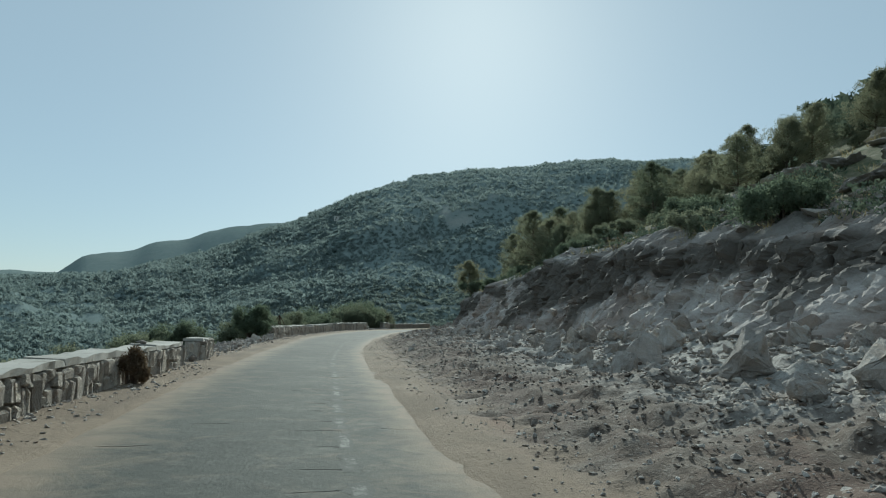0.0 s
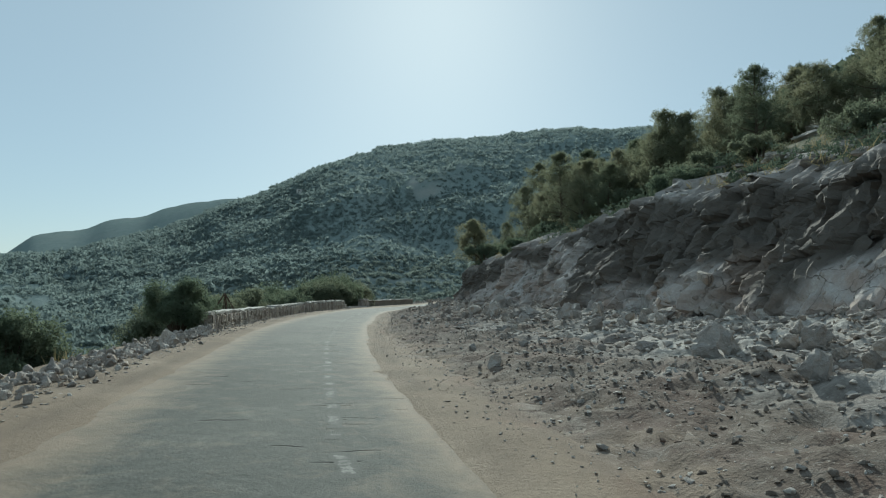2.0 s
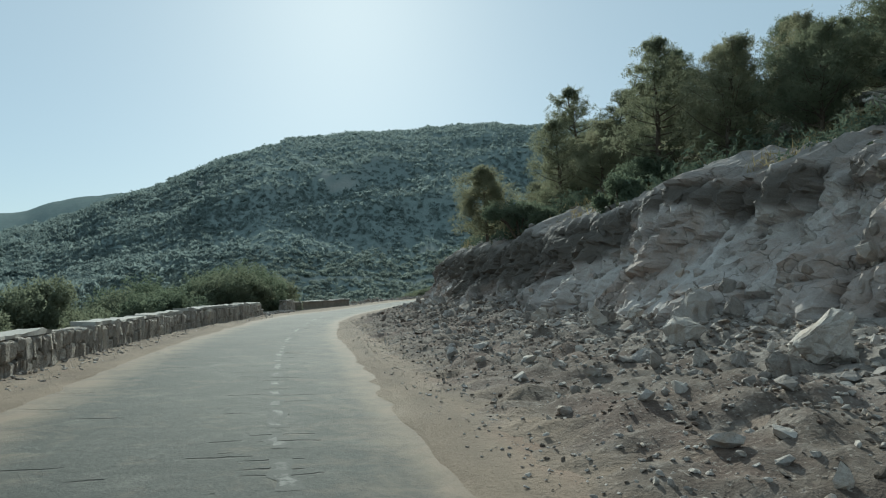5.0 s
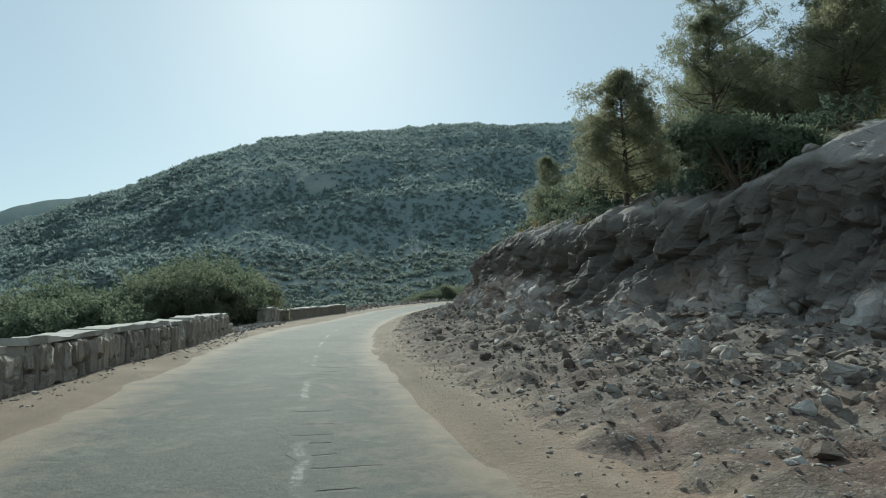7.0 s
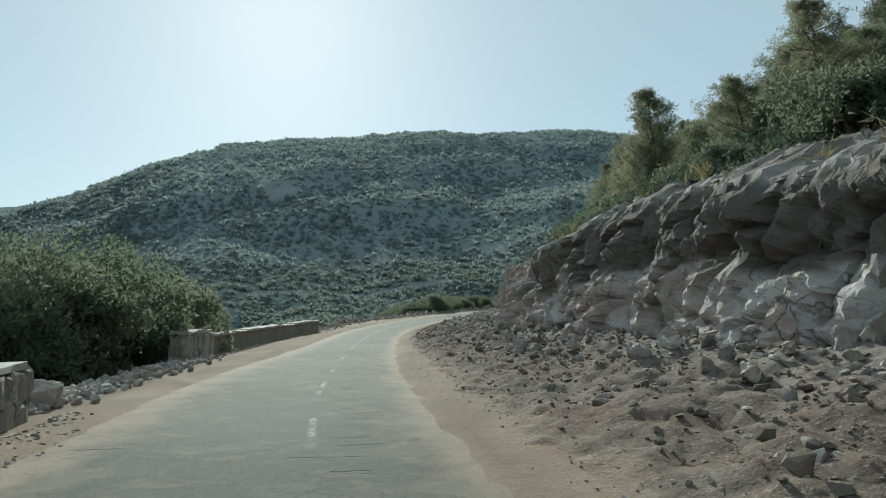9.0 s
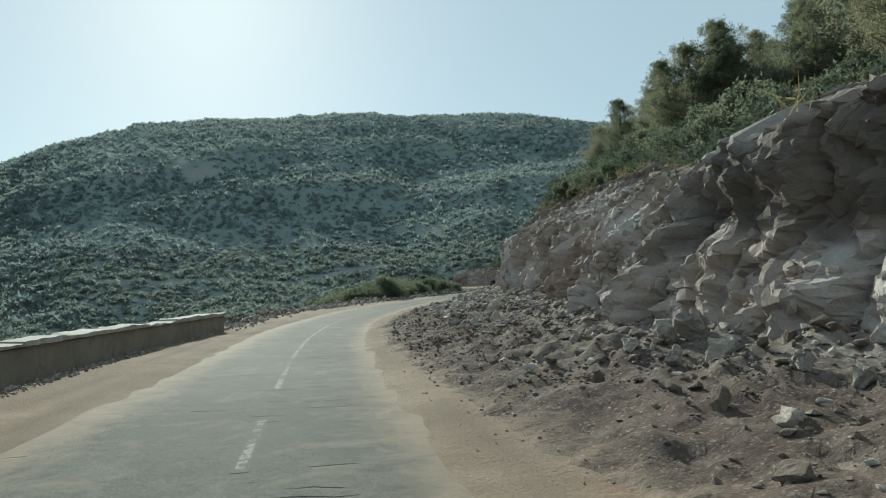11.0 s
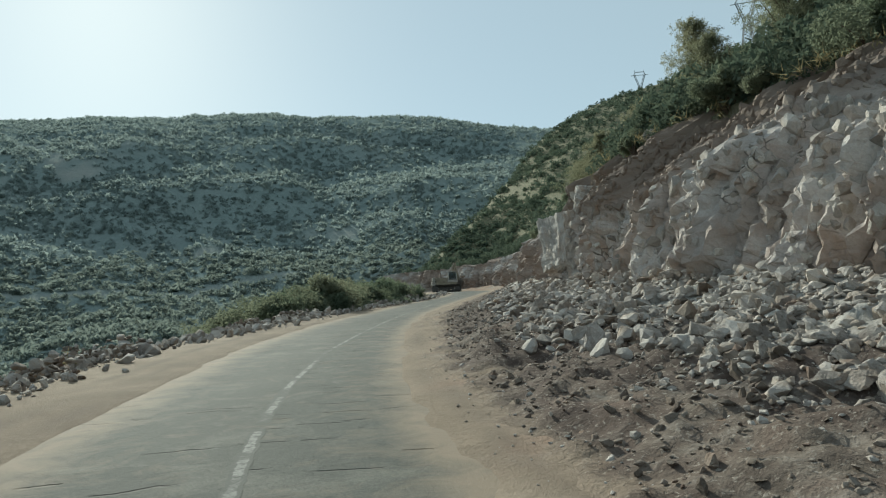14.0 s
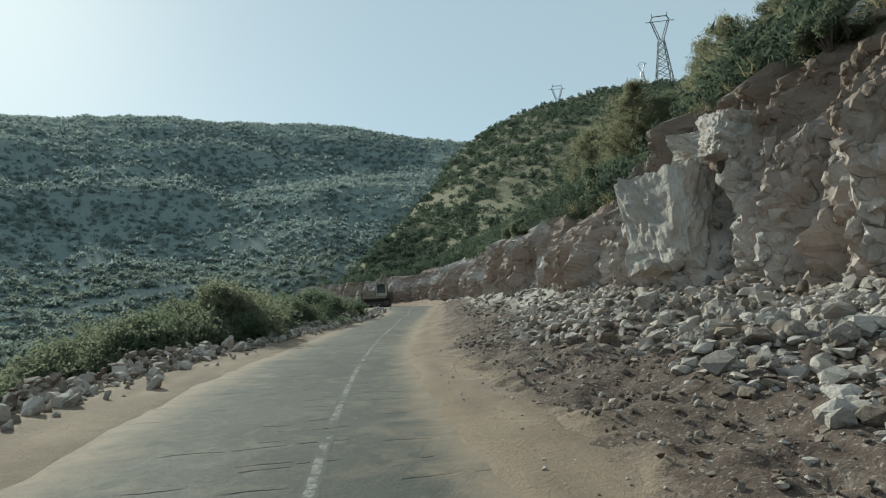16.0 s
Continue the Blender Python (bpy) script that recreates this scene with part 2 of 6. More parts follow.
def mat_ground():
    """Shoulder dirt, gravelly spoil, dry scrub slope, blended by what each part of the ground is made of."""
    m, nt, out = material("roadside_ground")
    vec = coords(nt)
    a = attr(nt, "soil")
    sep = nt.nodes.new("ShaderNodeSeparateColor")
    nt.links.new(a.outputs["Color"], sep.inputs[0])
    n1 = noise_tex(nt, vec, 0.5, 5, 0.6, 0.5)
    n2 = noise_tex(nt, vec, 3.0, 6, 0.7)
    n3 = noise_tex(nt, vec, 22, 4, 0.7)
    n4 = noise_tex(nt, vec, 70, 3, 0.7)
    dirt = ramp(nt, n1, [(0.3, (0.195, 0.150, 0.110)), (0.55, (0.262, 0.208, 0.155)), (0.75, (0.335, 0.275, 0.212))])
    dirt = mix(nt, 0.4, dirt, ramp(nt, n3, [(0.3, (0.55, 0.52, 0.5)), (0.7, (1.1, 1.1, 1.1))]), "MULTIPLY")
    spoil = ramp(nt, n2, [(0.3, (0.13, 0.10, 0.08)), (0.5, (0.235, 0.195, 0.16)), (0.72, (0.36, 0.33, 0.29))])
    spoil = mix(nt, grey(nt, n1, 0.42, 0.62), spoil, mix(nt, n2, (0.19, 0.115, 0.08), (0.29, 0.20, 0.145)))
    spoil = mix(nt, 0.5, spoil, ramp(nt, n3, [(0.3, (0.45, 0.44, 0.43)), (0.7, (1.2, 1.2, 1.2))]), "MULTIPLY")
    scrub = ramp(nt, n2, [(0.28, (0.065, 0.08, 0.045)), (0.46, (0.125, 0.13, 0.08)), (0.6, (0.22, 0.19, 0.135)), (0.78, (0.38, 0.36, 0.32))])
    scrub = mix(nt, 0.4, scrub, ramp(nt, n1, [(0.3, (0.5, 0.6, 0.4)), (0.7, (1.1, 1.05, 1.0))]), "MULTIPLY")
    # packed wheel tracks in the dirt
    dirt = mix(nt, sep.outputs[2], dirt, mix(nt, n2, (0.135, 0.105, 0.080), (0.21, 0.165, 0.125)))
    col = mix(nt, sep.outputs[0], scrub, dirt)
    col = mix(nt, sep.outputs[1], col, spoil)
    h = bump(nt, n4, 0.5, 0.02, bump(nt, n3, 0.5, 0.04, bump(nt, n2, 0.5, 0.06)))
    finish(nt, out, col, 0.95, h, spec=0.15)
    return m


MAT_GROUND = mat_ground()


def mat_spoil():
    """Blasted spoil: brown clods by the road, pale limestone grit and flakes under the cut."""
    m, nt, out = material("blasted_spoil")
    vec = coords(nt)
    a = attr(nt, "soil")
    sep = nt.nodes.new("ShaderNodeSeparateColor")
    nt.links.new(a.outputs["Color"], sep.inputs[0])
    n1 = noise_tex(nt, vec, 0.6, 5, 0.6, 0.5)
    n2 = noise_tex(nt, vec, 4.0, 6, 0.7)
    n3 = noise_tex(nt, vec, 24, 4, 0.7)
    brown = ramp(nt, n2, [(0.3, (0.080, 0.062, 0.050)), (0.5, (0.145, 0.118, 0.097)), (0.72, (0.25, 0.22, 0.19))])
    brown = mix(nt, grey(nt, n1, 0.45, 0.65), brown, mix(nt, n2, (0.092, 0.062, 0.050), (0.178, 0.13, 0.106)))
    moist = ramp(nt, n2, [(0.3, (0.048, 0.035, 0.030)), (0.5, (0.090, 0.066, 0.055)), (0.72, (0.16, 0.13, 0.11))])
    brown = mix(nt, sep.outputs[2], brown, moist)
    pale = ramp(nt, n2, [(0.28, (0.22, 0.205, 0.185)), (0.5, (0.38, 0.36, 0.335)), (0.72, (0.54, 0.52, 0.49))])
    pale = mix(nt, 0.5, pale, ramp(nt, noise_tex(nt, vec, 9, 3, 0.6), [(0.35, (0.6, 0.58, 0.56)), (0.65, (1.15, 1.13, 1.1))]), "MULTIPLY")
    brown = mix(nt, grey(nt, noise_tex(nt, vec, 23, 4, 0.6), 0.58, 0.66), brown, (0.27, 0.235, 0.20))
    col = mix(nt, sep.outputs[1], brown, pale)
    col = mix(nt, sep.outputs[0], col, mix(nt, n1, (0.19, 0.145, 0.108), (0.29, 0.23, 0.175)))
    col = mix(nt, 0.5, col, ramp(nt, n3, [(0.3, (0.5, 0.49, 0.48)), (0.7, (1.2, 1.2, 1.2))]), "MULTIPLY")
    n = bump(nt, n3, 0.6, 0.03, bump(nt, n2, 0.6, 0.10))
    finish(nt, out, col, 0.95, n, spec=0.15)
    return m


MAT_SPOIL = mat_spoil()


def mat_hill():
    m, nt, out = material("hazed_scrubland")
    vec = coords(nt)
    n1 = noise_tex(nt, vec, 0.012, 5, 0.6, 0.6)
    n2 = noise_tex(nt, vec, 0.09, 6, 0.7)
    n3 = noise_tex(nt, vec, 0.5, 4, 0.7)
    # distance haze is mixed into these colours: paler and bluer than the scrub
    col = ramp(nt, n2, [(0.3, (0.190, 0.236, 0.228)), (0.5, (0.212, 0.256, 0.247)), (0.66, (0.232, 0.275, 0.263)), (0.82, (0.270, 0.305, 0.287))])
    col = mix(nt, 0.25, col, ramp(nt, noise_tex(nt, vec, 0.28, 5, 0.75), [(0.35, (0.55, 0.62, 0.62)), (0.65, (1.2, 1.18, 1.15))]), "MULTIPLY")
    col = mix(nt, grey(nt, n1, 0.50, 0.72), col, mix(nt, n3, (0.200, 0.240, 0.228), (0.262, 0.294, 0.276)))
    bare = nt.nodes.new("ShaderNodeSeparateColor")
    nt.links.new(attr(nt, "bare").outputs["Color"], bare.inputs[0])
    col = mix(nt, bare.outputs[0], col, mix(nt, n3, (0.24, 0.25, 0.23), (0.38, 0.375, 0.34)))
    finish(nt, out, col, 1.0, bump(nt, n3, 0.8, 1.5), spec=0.0)
    return m


MAT_HILL_HAZED = mat_hill()


def mat_leaf(name, a, b, per, trans=0.35, patchy=0.5):
    m, nt, out = material(name)
    vec = coords(nt)
    col = mix(nt, per(nt), a, b)
    col = mix(nt, patchy, col, ramp(nt, noise_tex(nt, vec, 1.1, 3, 0.6), [(0.3, (0.55, 0.6, 0.5)), (0.7, (1.3, 1.25, 1.1))]), "MULTIPLY")
    d = nt.nodes.new("ShaderNodeBsdfDiffuse")
    t = nt.nodes.new("ShaderNodeBsdfTranslucent")
    nt.links.new(col, d.inputs["Color"])
    nt.links.new(col, t.inputs["Color"])
    mx = nt.nodes.new("ShaderNodeMixShader")
    mx.inputs[0].default_value = trans
    nt.links.new(d.outputs[0], mx.inputs[1])
    nt.links.new(t.outputs[0], mx.inputs[2])
    nt.links.new(mx.outputs[0], out.inputs["Surface"])
    return m


MAT_PINE = mat_leaf("pine_needles", (0.168, 0.192, 0.138), (0.262, 0.258, 0.180), object_random, 0.64)
MAT_BUSH = mat_leaf("shrub_leaves", (0.135, 0.168, 0.122), (0.205, 0.218, 0.160), object_random, 0.58)
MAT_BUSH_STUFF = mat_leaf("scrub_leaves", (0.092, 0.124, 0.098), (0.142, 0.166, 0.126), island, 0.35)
# valley scrub is lightened by haze painted into its leaf colour
MAT_VALLEY_HAZED = mat_leaf("hazed_valley_leaves", (0.178, 0.214, 0.196), (0.228, 0.262, 0.238), island, 0.6, 0.2)
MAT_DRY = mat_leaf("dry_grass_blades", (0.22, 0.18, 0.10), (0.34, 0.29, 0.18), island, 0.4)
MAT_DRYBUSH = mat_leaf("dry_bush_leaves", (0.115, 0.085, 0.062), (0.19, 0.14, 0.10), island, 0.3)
# haze painted into forest and woods leaves, paler and bluer than near foliage
MAT_FOREST_HAZED = mat_leaf("hazed_forest_leaves", (0.172, 0.215, 0.209), (0.200, 0.244, 0.236), island, 0.62, 0.1)
MAT_WOODS_HAZED = mat_leaf("hazed_woods_leaves", (0.205, 0.250, 0.241), (0.235, 0.281, 0.271), island, 0.65, 0.1)


def mat_plain(name, color, rough=0.6, metal=0.0, dirt=0.4, scale=6.0):
    m, nt, out = material(name)
    vec = coords(nt)
    n1 = noise_tex(nt, vec, scale, 5, 0.65)
    dark = tuple(c * (1 - dirt) for c in color)
    col = ramp(nt, n1, [(0.3, dark), (0.65, color)])
    finish(nt, out, col, rough, bump(nt, n1, 0.2, 0.01), metal)
    return m


MAT_BARK = mat_plain("pine_bark", (0.13, 0.10, 0.075), 0.95, 0, 0.55, 9)
MAT_STEEL = mat_plain("galvanised_steel", (0.30, 0.31, 0.32), 0.5, 0.6, 0.3, 1.0)
MAT_RUST = mat_plain("rusty_steel", (0.12, 0.08, 0.06), 0.8, 0.3, 0.5, 14)
MAT_MACHINE = mat_plain("machine_paint", (0.30, 0.26, 0.20), 0.7, 0.0, 0.5, 3)
MAT_DUSTY = mat_plain("dusty_grey_paint", (0.46, 0.43, 0.39), 0.8, 0.0, 0.4, 5)
MAT_TRACK = mat_plain("track_steel", (0.12, 0.11, 0.10), 0.7, 0.5, 0.5, 8)
MAT_WHITE = mat_plain("sun_bleached_paint", (0.62, 0.60, 0.56), 0.7, 0.0, 0.3, 4)


def mat_paint(name, pale, gone):
    """Road paint rubbed through to the asphalt in patches."""
    m, nt, out = material(name)
    vec = coords(nt)
    big = noise_tex(nt, vec, 1.7, 5, 0.7, 0.5)
    chips = noise_tex(nt, vec, 13, 5, 0.75)
    grain = noise_tex(nt, vec, 55, 3, 0.7)
    col = mix(nt, big, tuple(c * 0.7 for c in pale), pale)
    road_col = (0.080, 0.083, 0.074)
    a = attr(nt, "wear")
    sep = nt.nodes.new("ShaderNodeSeparateColor")
    nt.links.new(a.outputs["Color"], sep.inputs[0])
    wear = nt.nodes.new("ShaderNodeMath")
    wear.operation = "MULTIPLY_ADD"
    wear.inputs[1].default_value = 0.40
    nt.links.new(sep.outputs[0], wear.inputs[0])
    nt.links.new(chips, wear.inputs[2])
    col = mix(nt, grey(nt, wear.outputs[0], gone, gone + 0.12), col, road_col)
    col = mix(nt, grey(nt, big, gone - 0.02, gone + 0.10), col, road_col)
    col = mix(nt, 0.5, col, ramp(nt, grain, [(0.3, (0.5, 0.5, 0.5)), (0.7, (1.1, 1.1, 1.1))]), "MULTIPLY")
    finish(nt, out, col, 0.85, bump(nt, grain, 0.5, 0.012), spec=0.2)
    return m


MAT_PAINT_FAINT = mat_paint("road_paint_nearly_gone", (0.25, 0.246, 0.225), 0.47)
MAT_PAINT = mat_paint("road_paint_worn", (0.29, 0.285, 0.265), 0.47)


def mat_glass():
    m, nt, out = material("cab_glass")
    p = finish(nt, out, (0.10, 0.12, 0.13), 0.08, None, 0.0, 0.6)
    p.inputs["Transmission Weight"].default_value = 0.6
    return m


MAT_GLASS = mat_glass()

# ---- plan: the road's line, and what lies to each side of it ----
# arc length, x, y
LINE = [(-62, 12.2, -58.5), (-40, 7.2, -37.3), (-20, 3.2, -18.6), (0, -0.53, 0.97), (6.8, -1.78, 7.63), (13.7, -2.7, 14.47), (20.65, -3.48, 21.39),
        (27.6, -4.16, 28.34), (34.6, -4.72, 35.29), (41.6, -5.08, 42.24), (48.5, -5.16, 49.21), (55.5, -4.92, 56.2), (62.5, -4.33, 63.19),
        (69.6, -3.41, 70.17), (76.6, -2.22, 77.1), (83.6, -0.81, 83.91), (90.4, 0.77, 90.56), (97, 2.54, 96.97), (103.5, 4.63, 103.08),
        (109.9, 7.33, 108.87), (125, 14.4, 122.2), (140, 22.5, 134.8), (160, 34.6, 150.8), (174, 43.3, 161.9), (188, 48.4, 175.2), (202, 46.8, 190),
        (220, 36, 205.3), (250, 14, 225)]
# arc length, height of the road surface
RISE = [(-62, -0.3), (-40, -0.22), (-20, -0.14), (0, -0.06), (6.8, -0.05), (13.7, -0.02), (20.65, -0.02), (27.6, -0.01), (34.6, 0.01), (41.6, 0.03),
        (48.5, 0.05), (55.5, 0.1), (62.5, 0.16), (69.6, 0.17), (76.6, 0.16), (83.6, 0.18), (90.4, 0.23), (97, 0.3), (103.5, 0.43), (109.9, 0.62),
        (125, 1.12), (140, 1.66), (160, 2.32), (174, 2.72), (188, 3), (202, 3.2), (220, 3.3), (250, 3.3)]
_L, _H = np.array(LINE), np.array(RISE)
SDEN = np.arange(-60, 248.01, 0.5)


def catmull(xs, ys, q):
    """Smooth curve through the given places."""
    m = np.gradient(ys, xs)
    i = np.clip(np.searchsorted(xs, q) - 1, 0, len(xs) - 2)
    h = xs[i + 1] - xs[i]
    t = (q - xs[i]) / h
    return ((2 * t**3 - 3 * t**2 + 1) * ys[i] + (t**3 - 2 * t**2 + t) * h * m[i] + (-2 * t**3 + 3 * t**2) * ys[i + 1] + (t**3 - t**2) * h * m[i + 1])


CX, CY = (catmull(_L[:, 0], _L[:, k], SDEN) for k in (1, 2))
CZ = catmull(_H[:, 0], _H[:, 1], SDEN)
_tx, _ty = np.gradient(CX), np.gradient(CY)
_n = np.hypot(_tx, _ty)
TX, TY = _tx / _n, _ty / _n


def at(s, d, z=0.0):
    """World place of a point s along the road, d to its right, z over the road."""
    x, y, h = np.interp(s, SDEN, CX), np.interp(s, SDEN, CY), np.interp(s, SDEN, CZ)
    tx, ty = np.interp(s, SDEN, TX), np.interp(s, SDEN, TY)
    return x + d * ty, y - d * tx, h + z


def heading(s):
    """Turn about z that lays +y along the road."""
    return math.degrees(math.atan2(-np.interp(s, SDEN, TX), np.interp(s, SDEN, TY)))


def table(rows):
    a = np.array(rows, float)
    return lambda s: np.interp(s, a[:, 0], a[:, 1])


asphalt_l = table([(0, -2.1), (20, -2.3), (36, -2.55), (44, -2.6), (50, -2.6), (62, -2.45), (70, -2.8), (78, -2.8), (84, -2.4), (90, -2.2), (100, -2.35), (108, -2.45), (113, -2.5), (116, -2.25), (120, -1.95), (124, -1.5), (128, -0.9), (132, -0.45), (137, 0.05), (141, 0.5), (146, 0.9), (152, 1.2), (160, 0.8), (175, -1.2)])
asphalt_r = table([(0, 1.6), (12, 1.4), (25, 1.1), (37, 1.4), (49, 1.65), (62, 1.3), (71, 1.3), (78, 1.25), (86, 1.3), (95, 1.3), (103, 1.3), (108, 1.25), (112, 1.35), (116, 1.5), (120, 1.75), (126, 2.2), (130, 2.6), (135, 3.1), (140, 3.6), (150, 4.2), (175, 4.3)])
centre = table([(0, 0.55), (13, 0.42), (20, 0.2), (32, 0.12), (38, 0.25), (49, 0.1), (62, 0.0), (74, -0.35), (86, -0.3), (92, -0.36), (97, -0.4), (101, -0.37), (107, -0.42), (111, -0.3), (113.5, -0.08), (116, 0.16), (119, 0.48), (122.5, 0.84), (126, 1.2), (130, 1.6), (136, 2.15), (140, 2.4), (150, 2.8), (175, 2.2)])
rubble_d = table([(0, 2.5), (15, 2.4), (30, 2.2), (37, 2.05), (44, 2.5), (54, 2.5), (62, 2.1), (73, 2.2), (86, 2.15), (95, 1.9), (101, 2.0), (110, 2.0), (114, 2.4), (118, 2.7), (122, 2.8), (126, 3.2), (130, 3.6), (140, 4.6), (150, 5.2), (175, 5.4)])
drop_d = table([(0, -4.6), (100, -4.6), (104, -4.6), (108, -4.9), (112, -5.1), (115, -4.8), (118, -4.3), (121, -3.8), (124, -3.4), (128, -2.7), (132, -1.9), (137, -1.0), (141, -0.4), (146, 0.1), (152, 0.3), (160, 0.0), (180, -2.4)])
foot_d = table([(-30, 7), (0, 7.4), (15, 8.8), (26, 9.3), (35, 9.1), (45, 8.2), (55, 7.3), (65, 6.5), (78, 6.6), (84, 5.4), (87, 5.5), (91, 6.1), (97, 6.4), (104, 6.4), (112, 6.9), (118, 7.5), (125, 7.8), (132, 7.9), (150, 7.6), (175, 7.2), (200, 7)])
foot_z = table([(-30, 0.9), (0, 1.1), (15, 1.0), (26, 0.8), (35, 0.7), (45, 0.65), (60, 0.65), (67, 0.7), (78, 0.7), (85, 0.6), (95, 0.9), (104, 0.9), (112, 1.0), (125, 1.0), (140, 0.9), (175, 0.6)])
top_d = table([(-30, 10), (0, 10.2), (15, 11.4), (26, 11.4), (35, 11.5), (39, 11.6), (45, 10.0), (55, 8.7), (61, 7.8), (65, 7.4), (72, 7.3), (78, 7.9), (81, 7.3), (84, 6.2), (87, 6.5), (91, 8.4), (95, 9.8), (98.5, 11.1), (103, 11.4), (111, 11.3), (117, 9.8), (122, 9.2), (127, 9.2), (132, 9.2), (150, 8.9), (175, 8.4), (200, 8)])
top_z = table([(-30, 3.2), (0, 3.2), (10, 3.3), (15, 3.6), (20, 4.1), (26, 4.4), (35, 4.7), (39, 4.8), (45, 3.8), (55, 3.6), (61, 3.3), (66, 3.2), (72, 3.6), (78, 4.2), (81, 4.1), (84, 3.4), (87, 3.1), (91, 3.7), (95, 4.5), (98.5, 5.2), (103, 5.5), (111, 5.8), (118, 5.5), (123, 5.3), (125.5, 4.9), (127.5, 3.8), (132, 3.7), (150, 3.9), (175, 4.0), (190, 4.0), (200, 3.4)])


def sm(a, b, x):
    t = min(max((x - a) / (b - a), 0.0), 1.0)
    return t * t * (3 - 2 * t)


def fbm(x, y, z=0.0, octaves=4):
    return noise.fractal(Vector((x, y, z)), 0.9, 2.0, octaves, noise_basis="PERLIN_ORIGINAL")


def slope_z(d, dt, s=0.0):
    """Rise of the hillside above the cut, from its edge dt outwards; the spur ends at the bend."""
    u = max(d - dt, 0.0)
    near = 0.44 + 0.10 * sm(88, 100, s) + 0.16 * (1 - sm(18, 30, s))
    z = near * u if u < 20 else near * 20 + (0.66 * (u - 20) if u < 80 else 0.66 * 60 + 36 * (1 - math.exp(-(u - 80) / 70)))
    m = 1.0 - sm(181, 199, s)
    return z * m - (1 - m) * 0.25 * u


def ground_z(s, d):
    """Height of the ground over the road's surface at (s, d)."""
    fd, fz, td, tz, rd = foot_d(s), foot_z(s), top_d(s), top_z(s), rubble_d(s)
    rag = 0.10 * fbm(s * 0.9, 1.0, 61.0) + 0.07 * fbm(s * 2.6, 5.0, 63.0)
    al, ar = asphalt_l(s) + rag, asphalt_r(s) - rag
    if d < al:
        z = 0.012 + 0.03 * sm(al - 0.0, al - 0.5, d) + 0.03 * sm(al, al - 0.8, d) * fbm(s * 0.8, d * 0.8) + 0.012 * fbm(s * 1.1, d * 1.1)
        dd = drop_d(s)
        if d < dd:
            u = dd - d
            z += -(0.42 + 0.25 * sm(100, 130, s)) * u - 0.5 * sm(0, 1.5, u) + 0.5 * sm(2, 8, u) * fbm(s * 0.11, d * 0.11)
        return z
    if d < ar:
        mid = min(d - al, ar - d)
        return 0.012 - 0.12 * sm(0.0, 0.35, mid) + 0.012 * fbm(s * 1.1, d * 1.1)
    if d < rd:
        return 0.012 + 0.03 * sm(0, 0.5, d - ar) + 0.03 * sm(0, 0.8, d - ar) * fbm(s * 0.9, d * 0.9) + 0.012 * fbm(s * 1.1, d * 1.1)
    if d < td:
        if d > fd:
            return fz - 0.5
        u = (d - rd) / (fd - rd)
        return 0.04 + fz * (0.25 * u + 0.75 * u * u) + 0.16 * sm(0, 0.15, u) * (0.5 + fbm(s * 0.55, d * 0.8, 3.0)) + 0.05 * fbm(s * 2.3, d * 2.3)
    u = d - td
    if u < 0.7:
        return fz - 0.5
    return tz + slope_z(d, td, s) + (0.25 + min(u * 0.03, 1.6)) * fbm(s * 0.16, d * 0.16, 7.0) - 0.15


def hill_at(s, d):
    x, y, h = at(s, d)
    return x, y, h + ground_z(s, d)


def plant_z(s, d):
    """Height over the road of the top of the cut and the slope behind it, for what grows there."""
    td = top_d(s)
    return ground_z(s, max(d, td + 0.72)) if d > foot_d(s) else ground_z(s, d)


def mesh_object(name, verts, faces, mat, smooth=False, label="", category="", kind="", parent=None, group=""):
    me = bpy.data.meshes.new(name)
    me.from_pydata(verts, [], faces)
    me.materials.append(mat)
    if smooth:
        me.polygons.foreach_set("use_smooth", [True] * len(me.polygons))
    me.update()
    ob = new(name, me)
    ob.parent = parent
    return tagged(ob, label, category, group, kind)


def part(name, bm, mat, parent=None, label="", smooth=False):
    """Links a bmesh as one mesh object under a thing or under a part."""
    me = bpy.data.meshes.new(name)
    bm.to_mesh(me)
    bm.free()
    me.materials.append(mat)
    if smooth:
        me.polygons.foreach_set("use_smooth", [True] * len(me.polygons))
    ob = new(name, me)
    ob.parent = parent
    return tagged(ob, label)


def grid_faces(rows, cols):
    i = np.arange((rows - 1) * cols).reshape(rows - 1, cols)[:, :-1].ravel()
    return np.stack([i, i + 1, i + 1 + cols, i + cols], 1).tolist()


def paint(ob, name, values):
    """Stores what each point of a mesh is made of (three shares)."""
    layer = ob.data.color_attributes.new(name, "FLOAT_COLOR", "POINT")
    layer.data.foreach_set("color", np.c_[np.array(values), np.ones(len(values))].astype(np.float32).ravel())


